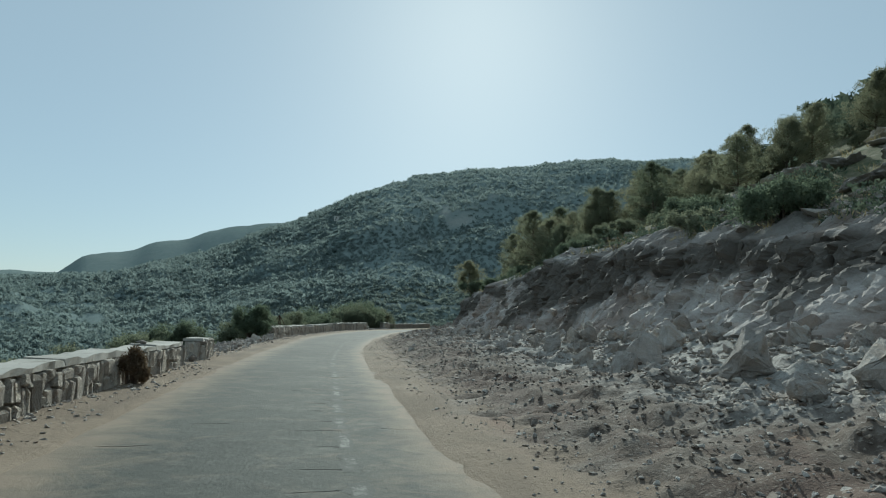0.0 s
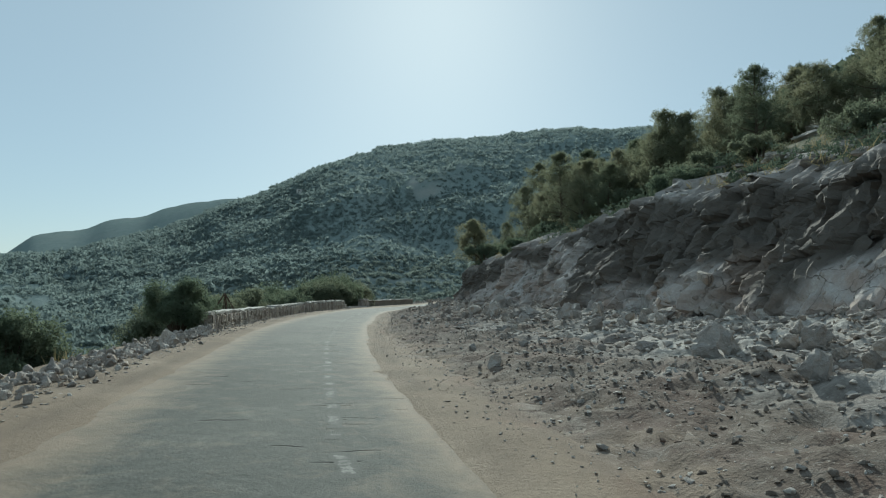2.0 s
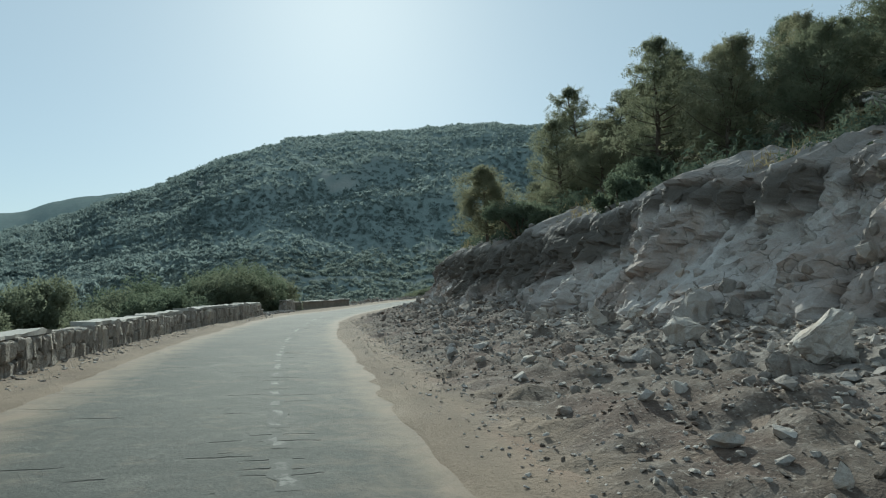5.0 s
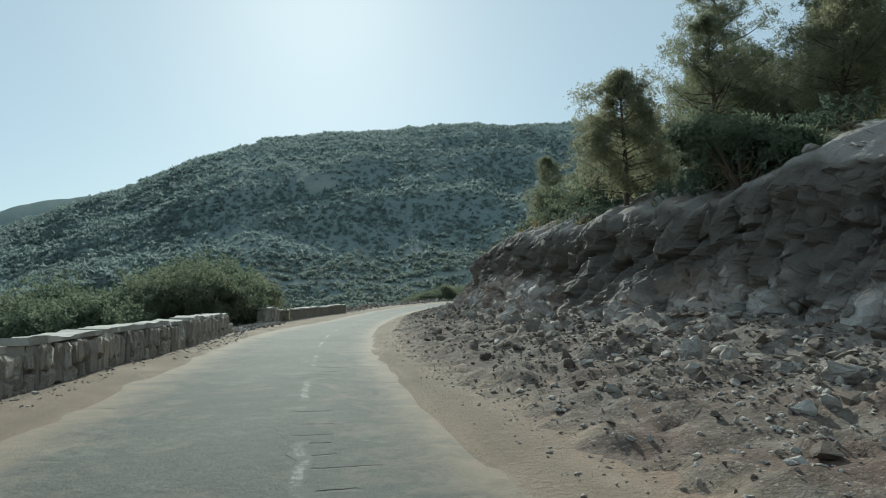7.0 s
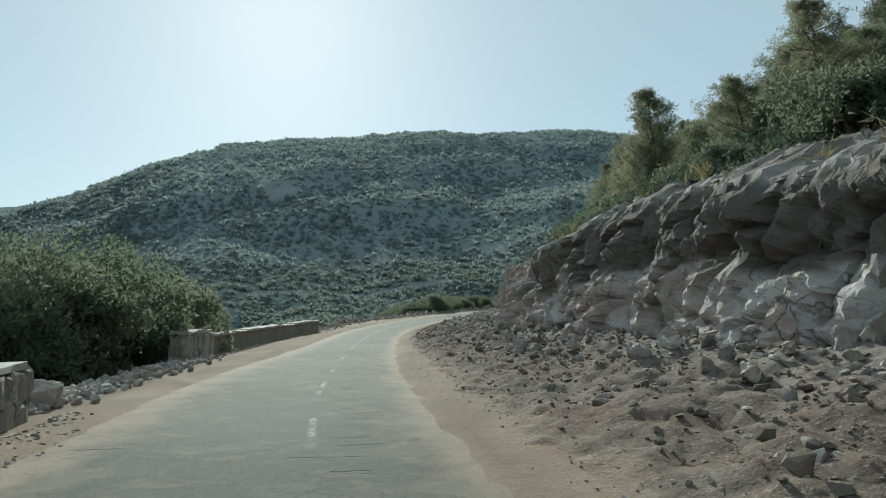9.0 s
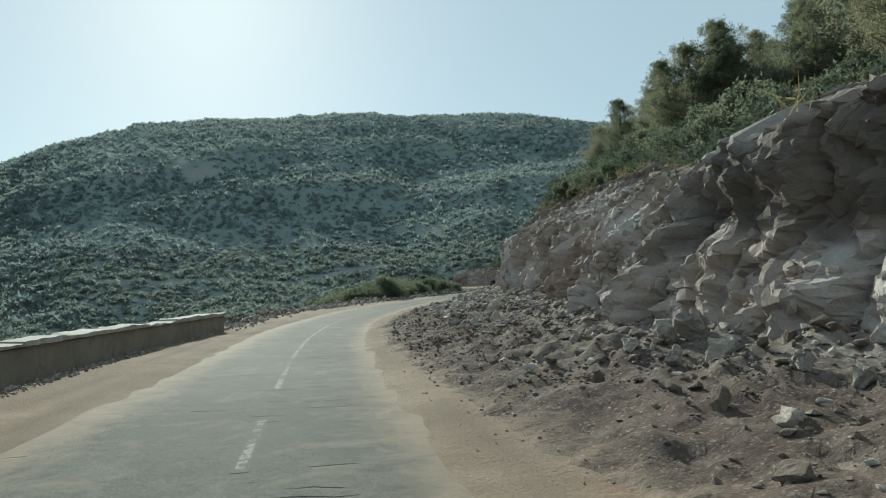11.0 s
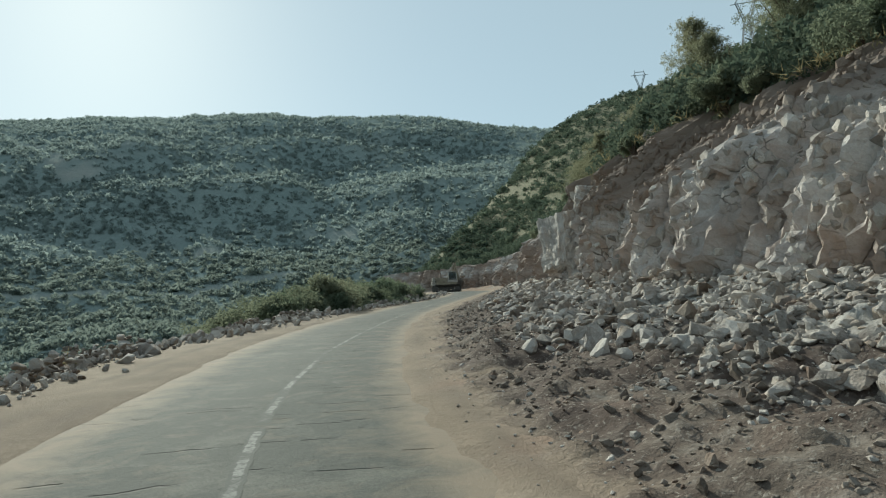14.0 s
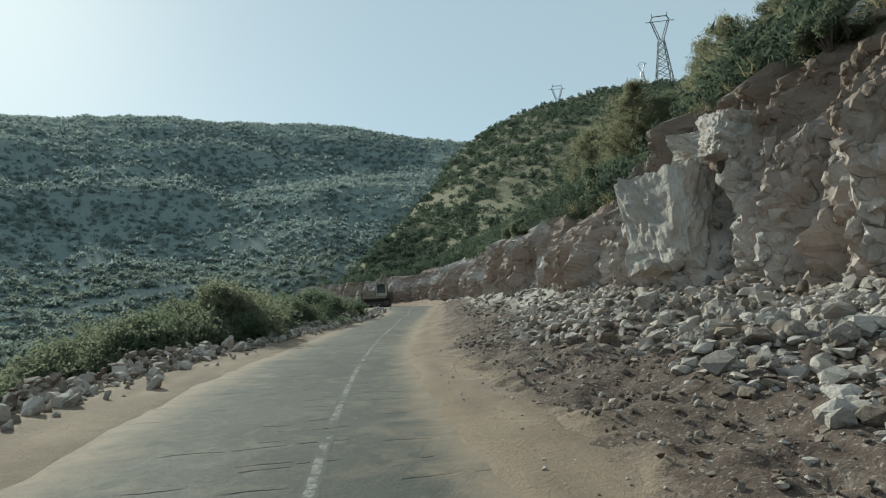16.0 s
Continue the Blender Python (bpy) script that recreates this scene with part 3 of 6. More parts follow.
# ---- ground: one sheet along the road, valley side to hill crest ----
S_ROWS = np.r_[np.arange(-60, -4, 2.0), np.arange(-4, 128, 0.4), np.arange(128, 207, 1.2)]
D_COLS = np.r_[[-46, -38, -31, -25, -20, -16, -13, -10.5, -8.5, -7.2, -6.2, -5.4], np.arange(-4.8, 13, 0.24), np.arange(13, 24, 1.0), np.arange(24, 60, 3.0), np.arange(60, 171, 8.0)]
verts, soil = [], []
for s in S_ROWS:
    rd, al, td = rubble_d(s), asphalt_l(s), top_d(s)
    for d in D_COLS:
        x, y, h = at(s, d)
        z = h + ground_z(s, d)
        if d > 150:
            z -= (d - 150) ** 1.6 * 0.9
        verts.append((x, y, z))
        wob = 0.5 * fbm(s * 0.6, d * 0.6, 5.0)
        spoil = sm(rd - 0.5, rd + 0.3, d + wob) * (1 - sm(td - 0.5, td + 0.6, d + wob))
        edge_d = float(drop_d(s))
        dirt = sm(edge_d - 1.6, edge_d - 0.3, d + wob) * (1 - sm(td - 0.3, td + 0.3, d + wob))
        ar = asphalt_r(s)
        wander = d + 0.12 * fbm(s * 0.15, 2.0, 71.0)
        track = max(math.exp(-((wander - c) / 0.16) ** 2) for c in (al - 0.25, al - 0.85, ar + 0.28, ar + 0.95))
        soil.append((dirt, spoil, track * sm(-0.35, 0.15, fbm(s * 0.35, d * 1.5, 73.0))))
ground = mesh_object("ground", verts, grid_faces(len(S_ROWS), len(D_COLS)), MAT_GROUND, True,
                     "dusty roadside ground of tan dirt, grey spoil and dry scrub slope", "ground", "structure")
paint(ground, "soil", soil)

# ---- road: worn asphalt with dusty edges ----
R_ROWS = np.arange(-60, 205, 0.5)
verts, dusty = [], []
RC = 25
for s in R_ROWS:
    al, ar = asphalt_l(s) - 0.7, asphalt_r(s) + 0.7
    for k in range(RC):
        d = al + (ar - al) * k / (RC - 1)
        x, y, h = at(s, d)
        verts.append((x, y, h - 0.012 * ((d - (al + ar) / 2) / 2.5) ** 2 + 0.008 * fbm(s * 0.5, d * 0.9, 2.0)))
        edge = min(d - al - 0.7, ar - 0.7 - d)
        left = d - al < ar - d
        dusty.append((0.85 * (1 - sm(0.0, 0.85 if left else 0.6, edge)) + 0.20 * (1 - sm(0.4, 1.6, edge)), s, d))
road = mesh_object("road", verts, grid_faces(len(R_ROWS), RC), MAT_ROAD, True, "worn grey asphalt mountain road with dusty broken edges", "road", "structure")
paint(road, "road", dusty)

# ---- rock face of the road cut ----
def block(u, v, size, k, tu=1.0, tv=0.7):
    """Offset of the angular block of rock that a place belongs to: each has its own depth and its own tilted face."""
    p = Vector((u / size, v / size, 3.7 * k))
    dist, pts = noise.voronoi(p)
    c = pts[0]
    off = noise.cell(Vector((c.x * 7.13 + k, c.y * 5.71, c.z * 6.37)))
    a = noise.cell(Vector((c.x * 3.31 + k, c.y * 9.17, c.z * 4.43 + 2)))
    b = noise.cell(Vector((c.x * 5.87 + k, c.y * 2.71, c.z * 8.09 + 5)))
    e = min((dist[1] - dist[0]) * 2.4, 1.0)
    return e * (0.6 * off + 0.25 + tu * a * (p.x - c.x) + tv * b * (p.y - c.y)), e


def chance(a, b, k):
    """A fixed number from 0 to 1 for a cell."""
    q = math.sin(a * 12.9898 + b * 78.233 + k * 37.719) * 43758.5453
    return q - math.floor(q)


def jointed(u, w, size, k, tall=0.62, edge=0.10):
    """Offset of a bedded, jointed block: beds of one height, cross joints that differ from bed to bed, edges worn round."""
    bed = w / (tall * size)
    row = math.floor(bed)
    fw = bed - row
    wide = 0.7 + 0.8 * chance(row, 7.7, k)
    run = u / (size * wide) + 5.0 * chance(row, 3.1, k)
    col = math.floor(run)
    fu = run - col
    e = sm(0.0, edge, min(min(fu, 1 - fu) * wide, min(fw, 1 - fw) * tall) * size)
    out = chance(col, row, k) + 0.6 * (chance(col, row, k + 11) - 0.5) * (fu - 0.5) + 0.6 * (chance(col, row, k + 23) - 0.5) * (fw - 0.5)
    return e * (0.25 + out)


def lump(x, y, k):
    """Rounded knobs of rock with sharp creases between them."""
    return abs(noise.noise(Vector((x, y, k)))) + 0.35 * abs(noise.noise(Vector((2.3 * x, 2.3 * y, k + 9.0))))


NV, NLIP = 54, 7
# how far up the cut weathered crust and painted shade begin, along the road
CRUST_SHADE_LINE = table([(0, 0.62), (24, 0.60), (27, 0.34), (38, 0.34), (41, 0.74), (51, 0.72), (54, 0.58), (57, 0.36), (69, 0.38), (72, 0.54), (84, 0.52)])


def face_at(s, v, u=0.0):
    """A place on the cut, v from its foot to its edge, u past the edge: offset from the road, height, weathering with
    painted shade, and stain.
    """
    fd, fz, td, tz = foot_d(s), foot_z(s), top_d(s), top_z(s)
    fresh = sm(84, 92, s)
    tz2 = tz + 0.35 * fbm(s * 0.33, 1.7, 9.0) + 0.12 * fbm(s * 1.6, 3.7, 9.0)
    td2 = td + 0.4 * fbm(s * 0.27, 4.1, 2.0)
    if u <= 0:
        lean = 0.27 * v + 0.73 * sm(0.52, 1.04, v) / sm(0.52, 1.04, 1.0)
        d = fd + (td2 - fd) * (lean * fresh + ((0.62 - 0.25 * sm(52, 62, s)) * v + (0.38 + 0.25 * sm(52, 62, s)) * v ** 2.4) * (1 - fresh))
        z = fz - 0.7 + (tz2 - fz + 0.7) * v
    else:
        d = td2 + 0.30 * u
        z = tz2 + slope_z(d, td2, s) + 0.16 * fbm(s * 1.3, d * 1.3, 23.0) + 0.10 * sm(0, 1, u) * block(s, d, 0.7, 4.0)[0]
    warp = 0.30 * fbm(s * 0.7, z * 0.7, 17.0)
    warp2 = 0.22 * fbm(s * 0.9, z * 1.1, 27.0) + 0.07 * fbm(s * 2.7, z * 2.7, 29.0)
    rough = 0.13 * fbm(s * 1.4, z * 1.4, 1.0, 3) + 0.09 * abs(fbm(s * 2.4, z * 2.4, 7.0, 2)) + 0.04 * noise.noise(Vector((s * 4.6, z * 4.6, 5.0)))
    push = 0.5 * fbm(s * 0.13, z * 0.16, 4.0) + (0.30 + 0.65 * fresh) * fbm(s * 0.85, z * 0.10, 6.0)
    if fresh > 0.5:
        # fluted, upright blasted pillars with knobbly broken faces
        push += 0.85 * lump(s * 0.85 + 0.2 * z, z * 0.22, 33.0) + 0.42 * lump(s * 1.6 + warp, z * 0.95, 35.0) + 0.20 * lump(s * 3.0, z * 2.4 + warp2, 37.0)
        push += 0.09 * jointed(z + 0.3 * s + warp, s + 0.2 * z + warp2, 1.2, 1.0, 0.62, 0.16) + 0.17 * block(s * 1.15 + warp2, z * 0.75, 0.62, 4.0, 0.6, 0.45)[0] + 0.05 * block(s, z, 0.27, 5.0, 0.8, 0.7)[0] - 0.30
    else:
        slab = sm(13, 17, s) * (1 - sm(24, 28, s)) * (1 - sm(0.50, 0.62, v + 0.2 * fbm(s * 0.5, 2.0, 15.0)))
        push += (1 - 0.6 * slab) * (0.34 * jointed(z + 0.2 * s + warp, s + 0.15 * z + warp2, 1.3, 1.0, 0.75, 0.12) + 0.42 * lump(s * 0.6 + warp, z * 0.5, 35.0) + 0.30 * lump(s * 1.4, z * 1.3 + warp, 36.0))
        push += (1 - 0.7 * slab) * (0.13 * lump(s * 3.0, z * 2.8 + warp2, 37.0) + 0.22 * block(s * 1.05 + warp2, z * 0.8 + warp, 0.75, 3.0, 0.6, 0.4)[0] + 0.06 * block(s, z, 0.27, 6.0, 0.8, 0.6)[0]) - 0.15
        rough *= 1 - 0.4 * slab
        # pale foot of fallen rock, hollow band, overhanging cap of old rock
        apron = 0.22 + 0.8 * fbm(s * 0.16, 2.0, 19.0) + 0.45 * slab
        push += apron * (1 - sm(0.20, 0.62, v + 0.25 * fbm(s * 0.3, 7.0, 3.0))) - (0.14 + 0.08 * sm(66, 72, s)) * sm(0.42, 0.64, v) * (1 - sm(0.76, 0.90, v)) + 0.10 * sm(0.76, 0.92, v)
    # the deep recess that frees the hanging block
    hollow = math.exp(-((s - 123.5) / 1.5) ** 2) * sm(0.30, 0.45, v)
    calm = 1 - 0.65 * sm(0.72, 1.0, v) * sm(48, 54, s) * (1 - sm(80, 86, s))
    push = (push + rough - 0.25) * calm * (0.35 + 0.65 * sm(0.0, 0.25, v)) * max(0.0, 1.0 - u / (NLIP - 1.0)) - 0.9 * hollow * (1 - sm(0.86, 1.0, v))
    wob = 0.30 * fbm(s * 0.22, z * 0.5, 11.0) + 0.16 * fbm(s * 1.1, z * 1.1, 13.0)
    line = float(CRUST_SHADE_LINE(s))
    crust_shade = (1 - sm(84, 91, s)) * sm(line - 0.09, line + 0.09, v + wob) * 0.95 * (1 - 0.55 * sm(0.94, 1.0, v))
    crust_shade = max(crust_shade, 0.85 * sm(88, 94, s) * (1 - sm(126, 132, s)) * sm(0.84 - 0.18 * sm(98, 108, s) - 0.14 * sm(111, 116, s), 1.02 - 0.14 * sm(98, 108, s) - 0.16 * sm(111, 116, s), v + wob * 0.6))
    # shade of the recess behind the block, painted in with the crust colour
    crust_shade = max(crust_shade, 0.8 * hollow)
    earth = 0.75 * sm(81, 87, s) * (1 - sm(98, 106, s)) * sm(0.2, 0.75, 0.5 + 1.3 * fbm(s * 0.25, z * 0.4, 31.0))
    earth = max(earth, 0.6 * sm(104, 112, s) * (1 - sm(124, 128, s)) * sm(0.46, 0.72, v + wob))
    earth = max(earth, 0.40 * (1 - sm(84, 90, s)) * sm(0.05, 0.45, fbm(s * 0.3, z * 0.5, 43.0)) * (1 - sm(0.5, 0.7, v)))
    earth = max(earth, 0.5 * sm(90, 96, s) * (1 - sm(124, 128, s)) * sm(0.0, 0.35, fbm(s * 0.4, z * 0.5, 53.0)))
    earth = max(earth, 0.8 * sm(124, 130, s) * sm(-0.45, 0.15, fbm(s * 0.3, z * 0.6, 41.0)))
    return d - push, z, min(crust_shade, 1.0), earth


F_ROWS = np.r_[np.arange(-40, -2, 0.8), np.arange(-2, 134, 0.085), np.arange(134, 206, 0.16)]
verts, shaded_crust = [], []
jitter = random.Random(17)
for s in F_ROWS:
    for k in range(NV + NLIP):
        js, jv = (0.04 * jitter.uniform(-1, 1), 0.4 / NV * jitter.uniform(-1, 1)) if 0 < k < NV - 1 and s < 134 else (0.0, 0.0)
        d, z, crust_shade, earth = face_at(s + js, min(k / (NV - 1) + jv, 1.0), max(0, k - NV + 1))
        x, y, h = at(s + js, d)
        verts.append((x, y, h + z - (0.0 if k < NV + NLIP - 1 else 0.5)))
        shaded_crust.append((crust_shade, earth, 0.0))
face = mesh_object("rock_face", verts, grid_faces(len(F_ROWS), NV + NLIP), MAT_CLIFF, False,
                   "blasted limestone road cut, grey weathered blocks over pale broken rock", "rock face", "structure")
paint(face, "soil", shaded_crust)

# ---- spoil bank between the road and the cut: clods, grit and half-buried stones ----
def bank_z(s, d):
    """Height of the spoil over the road: low clods by the road, heaped rock under the cut."""
    rd, fd = rubble_d(s), foot_d(s)
    ragged = 0.30 * fbm(s * 0.7, 3.0, 1.0) + 0.12 * fbm(s * 3.1, 1.0, 4.0)
    u = (d - rd + 0.45 - ragged) / (fd + 0.9 - rd - ragged)
    rise = sm(0.0, 0.10, u)
    dist, pts = noise.voronoi(Vector((s / 0.62, d / 0.62, 0.0)))
    c = pts[0]
    tall = abs(noise.cell(Vector((c.x * 3.7, c.y * 5.1, 1.5))))
    dist2, _p = noise.voronoi(Vector((s / 0.26, d / 0.26, 4.0)))
    rough = 0.30 + 0.70 * sm(0.15, 0.55, u)
    z = ground_z(s, min(max(d, asphalt_r(s) + 0.02), fd - 0.03)) + 0.35 * max(0.0, d - fd)
    z += rise * (0.035 + rough * (0.26 * min(dist[1] - dist[0], 0.6) * tall + 0.06 * min(dist2[1] - dist2[0], 0.6)) + 0.05 * fbm(s * 1.7, d * 1.7, 2.0) + 0.025 * fbm(s * 6.1, d * 6.1, 2.0)) - 0.06 * (1 - rise)
    return z, u


B_ROWS = np.r_[np.arange(-6, 2, 0.3), np.arange(2, 128, 0.09), np.arange(128, 176, 0.4)]
BC = 60
verts, soil = [], []
for s in B_ROWS:
    rd, fd = rubble_d(s), foot_d(s)
    heavy = max(sm(94, 104, s), 0.95 * (1 - sm(24, 50, s)))
    ragged = 0.30 * fbm(s * 0.7, 3.0, 1.0) + 0.12 * fbm(s * 3.1, 1.0, 4.0)
    for k in range(BC):
        d = rd - 0.45 + ragged + (fd + 0.9 - rd - ragged) * k / (BC - 1)
        z, u = bank_z(s, d)
        x, y, h = at(s, d)
        verts.append((x, y, h + z))
        lo = 0.16 * sm(86, 98, s)
        pale = min(1.0, (0.05 + 0.95 * heavy) * sm(0.32 + lo, 0.62 + lo, u + 0.3 * fbm(s * 0.4, d * 0.5, 3.0)) + 0.35 * sm(0.5, 0.95, u))
        soil.append((1 - sm(0.02, 0.14, u + 0.1 * fbm(s * 1.3, d, 9.0)), pale, 0.9 * sm(74, 86, s) * sm(-0.45, 0.0, fbm(s * 0.3, d * 0.6, 47.0))))
bank = mesh_object("spoil_bank", verts, grid_faces(len(B_ROWS), BC), MAT_SPOIL, True, "bank of brown clods and pale rock spoil below the cut", "spoil", "structure")
paint(bank, "soil", soil)

# ---- far hills: heights by bearing, seen across the valley ----
CREST = table([(-180, 60), (-120, 40), (-75, 28), (-50, 30), (-33, 31), (-28, 33), (-20, 62), (-14.8, 88), (-11.6, 103), (-8.1, 124), (-5.3, 138), (-1, 157), (3.3, 166), (9.5, 172),
               (10.4, 176), (14, 179), (17, 179), (19.5, 175), (26, 176), (29, 172), (33, 163), (36, 158), (40, 152), (44, 145), (52, 140), (70, 120), (90, 110), (130, 90), (180, 60)])
HX, HY = 0.0, 60.0
AZ = np.r_[np.arange(-180, -60, 3.0), np.arange(-60, 80, 0.4), np.arange(80, 180.1, 3.0)]
RR = np.r_[np.arange(60, 160, 12), np.arange(160, 232, 7.0), np.arange(232, 256, 2.0), np.arange(256, 700, 7.0), np.arange(700, 1000, 40), [1100, 1300]]


def hill_z(az, r):
    crest = float(CREST(az)) - 2.2 + 2.0 * fbm(az * 0.9, 3.3)
    rc = 640 + 12 * math.sin(az * 0.11)
    lo = -16.0
    ca, sa = math.cos(radians(az)), math.sin(radians(az))
    x, y = r * sa, r * ca
    t = min(max((r - 150) / (rc - 150), 0.0), 1.0)
    z = lo + (crest - lo) * (0.55 * t + 0.45 * t * t * (3 - 2 * t))
    w = math.sin(math.pi * t) ** 1.0
    z += w * (11 * fbm(x * 0.006, y * 0.006, 1.0, 3) - 9 * abs(noise.noise(Vector((az * 0.10, r * 0.0012, 2.0)))) + 2.5 * fbm(x * 0.03, y * 0.03, 3.0))
    if r < 260:
        z += 4 * sm(60, 160, r) * (1 - sm(200, 260, r)) * fbm(x * 0.02, y * 0.02, 5.0)
    if r > rc:
        z -= (r - rc) * 0.12 + (r - rc) ** 2 * 0.00012
    return z


# bare places on the mountain: bearing and distance of both ends, width in metres
SCARS = (((0.0, 468), (2.5, 398), 7), ((5.4, 440), (2.9, 392), 8), ((-11.5, 432), (-9.0, 450), 6), ((7.0, 288), (11.5, 284), 4), ((18.5, 300), (21.5, 292), 5),
         ((-4.0, 246), (2.0, 249), 2.2), ((2.0, 249), (5.0, 243), 2.2), ((5.0, 243), (11.0, 241), 2.4), ((11.0, 241), (17.0, 250), 2.4))


def bare_share(az, r):
    """How bare the mountain is at a place, from 0 to 1."""
    x, y = r * math.sin(radians(az)), r * math.cos(radians(az))
    best = 0.0
    for (a0, r0), (a1, r1), w in SCARS:
        if not min(a0, a1) - 4 < az < max(a0, a1) + 4:
            continue
        x0, y0, x1, y1 = r0 * math.sin(radians(a0)), r0 * math.cos(radians(a0)), r1 * math.sin(radians(a1)), r1 * math.cos(radians(a1))
        q = min(max(((x - x0) * (x1 - x0) + (y - y0) * (y1 - y0)) / ((x1 - x0) ** 2 + (y1 - y0) ** 2), 0.0), 1.0)
        far = math.hypot(x - x0 - q * (x1 - x0), y - y0 - q * (y1 - y0)) / w
        if far < 3:
            best = max(best, math.exp(-far * far) * (0.35 + 1.1 * fbm(x * 0.06, y * 0.06, 77.0) if w > 3 else 0.45))
    return min(max(best, 0.0), 1.0)


verts, bare = [], []
for r in RR:
    for az in AZ:
        a = radians(az)
        verts.append((HX + r * math.sin(a), HY + r * math.cos(a), hill_z(az, r)))
        bare.append((bare_share(az, r) if -16 < az < 26 else 0.0, 0.0, 0.0))
hill_far = mesh_object("hillside_far", verts, grid_faces(len(RR), len(AZ)), MAT_HILL_HAZED, True, "scrub covered limestone mountain across the valley", "hill", "structure")
paint(hill_far, "bare", bare)

# ---- near hill: the spur that rises behind the bend of the road ----
SPUR = table([(24, -4), (28, 0.5), (30.3, 2.6), (32.2, 4.6), (35, 7.3), (38, 10.3), (40.8, 13.6), (43.3, 15.1), (45.3, 16.1), (48.3, 16.9), (50.3, 17.2), (53, 17.6), (56, 17.7), (60, 17.5), (66, 17.0), (80, 16), (110, 12)])
PX, PY = 7.3, 108.9
SAZ = np.r_[np.arange(24, 70, 0.5), np.arange(70, 111, 2.0)]
SRR = np.r_[np.arange(60, 270, 4.0), np.arange(270, 401, 16.0)]


def spur_z(az, r):
    rc = 115 + 135 * sm(30, 47, az)
    r0 = 92 - 20 * sm(36, 44, az)
    t = (r - r0) / (rc - r0)
    top = 2.0 + rc * math.tan(radians(float(SPUR(az))))
    x, y = r * math.sin(radians(az)), r * math.cos(radians(az))
    if t < 0:
        return 2.2 - 0.5 * (r0 - r)
    z = 2.2 + (top - 2.2) * t if t < 1 else top - 0.3 * (r - rc)
    return z + math.sin(math.pi * min(t, 1)) * (2.2 * fbm(x * 0.03, y * 0.03, 2.0) + 0.8 * fbm(x * 0.12, y * 0.12, 3.0))


verts = []
for r in SRR:
    for az in SAZ:
        verts.append((PX + r * math.sin(radians(az)), PY + r * math.cos(radians(az)), spur_z(az, r)))
spur = mesh_object("hillside_near", verts, grid_faces(len(SRR), len(SAZ)), MAT_GROUND, True, "scrubby limestone hill rising behind the bend", "hill", "structure")
paint(spur, "soil", [(0.0, 0.0, 0.0)] * len(verts))

# ---- second ridge, farther off on the valley side ----
RIDGE = table([(-75, 30), (-45, 50), (-34, 62), (-28.5, 66), (-26.9, 98), (-23.6, 115), (-22.3, 132), (-19.6, 144), (-18.3, 160), (-16.8, 171), (-13.5, 187), (-9, 192), (-4, 150)])
verts = []
az_r = np.arange(-75, -3.9, 0.5)
for r in (900, 1000, 1100, 1200, 1300, 1400, 1500, 1750):
    for az in az_r:
        a = radians(az)
        t = (r - 900) / 500
        z = -30 + (RIDGE(az) + 2.5 * fbm(az * 0.8, 7.7) + 30) * (math.sin(min(t, 1) * math.pi / 2) if t <= 1 else 1 - (t - 1) * 0.5)
        verts.append((r * math.sin(a), r * math.cos(a), z))
mesh_object("ridge_far", verts, grid_faces(8, len(az_r)), MAT_HILL_HAZED, True, "bare ridge on the horizon, tinted blue with painted haze", "hill", "structure")
# plain country that closes the view all round
verts, faces = [], []
for r, z in ((1, -40), (200, -40), (4200, -60)):
    for k in range(72):
        verts.append((r * math.sin(k * math.pi / 36), r * math.cos(k * math.pi / 36), z))
for k in range(72):
    for q in (0, 72):
        faces.append((q + k, q + (k + 1) % 72, q + 72 + (k + 1) % 72, q + 72 + k))
mesh_object("ground_far", verts, faces, MAT_HILL_HAZED, False, "plain scrub country out to the horizon", "ground", "structure")

# ---- loose rock ----
def hull_mesh(rng, n=11, squash=(1.0, 0.85, 0.7)):
    """An angular stone about one metre across: corners, planes and sharp edges."""
    bm = bmesh.new()
    for _ in range(n):
        v = Vector((rng.gauss(0, 1), rng.gauss(0, 1), rng.gauss(0, 1))).normalized() * rng.uniform(0.42, 0.54)
        bm.verts.new((v.x * squash[0], v.y * squash[1], v.z * squash[2]))
    res = bmesh.ops.convex_hull(bm, input=bm.verts)
    junk = [g for g in res["geom_interior"] + res["geom_unused"] if isinstance(g, bmesh.types.BMVert)]
    if junk:
        bmesh.ops.delete(bm, geom=list(set(junk)), context="VERTS")
    bmesh.ops.recalc_face_normals(bm, faces=bm.faces)
    return bm


rng = random.Random(11)
STONES = []
for k in range(12):
    bm = hull_mesh(rng, rng.randint(14, 18))
    bm.verts.ensure_lookup_table()
    STONES.append((np.array([v.co[:] for v in bm.verts]), [tuple(v.index for v in f.verts) for f in bm.faces]))
    bm.free()


def turn_matrix(rng, lean=1.0):
    return np.array(Euler((rng.uniform(-3.1, 3.1) * lean, rng.uniform(-3.1, 3.1) * lean, rng.uniform(-3.1, 3.1))).to_matrix())


class Heap:
    """Many small stones gathered into one mesh."""
    def __init__(self):
        self.v, self.f, self.n = [], [], 0

    def add(self, rng, place, size, flat=1.0):
        pts, faces = STONES[rng.randrange(len(STONES))]
        p = (pts * (size, size * rng.uniform(0.7, 1.0), size * flat)) @ turn_matrix(rng, 0.12 if flat < 0.8 else 1.0).T + place
        self.v.append(p)
        self.f += [tuple(i + self.n for i in f) for f in faces]
        self.n += len(p)

    def make(self, name, mat, label, category):
        return mesh_object(name, np.concatenate(self.v).tolist(), self.f, mat, False, label, category, "stuff")


rng = random.Random(21)
small, clods = Heap(), Heap()


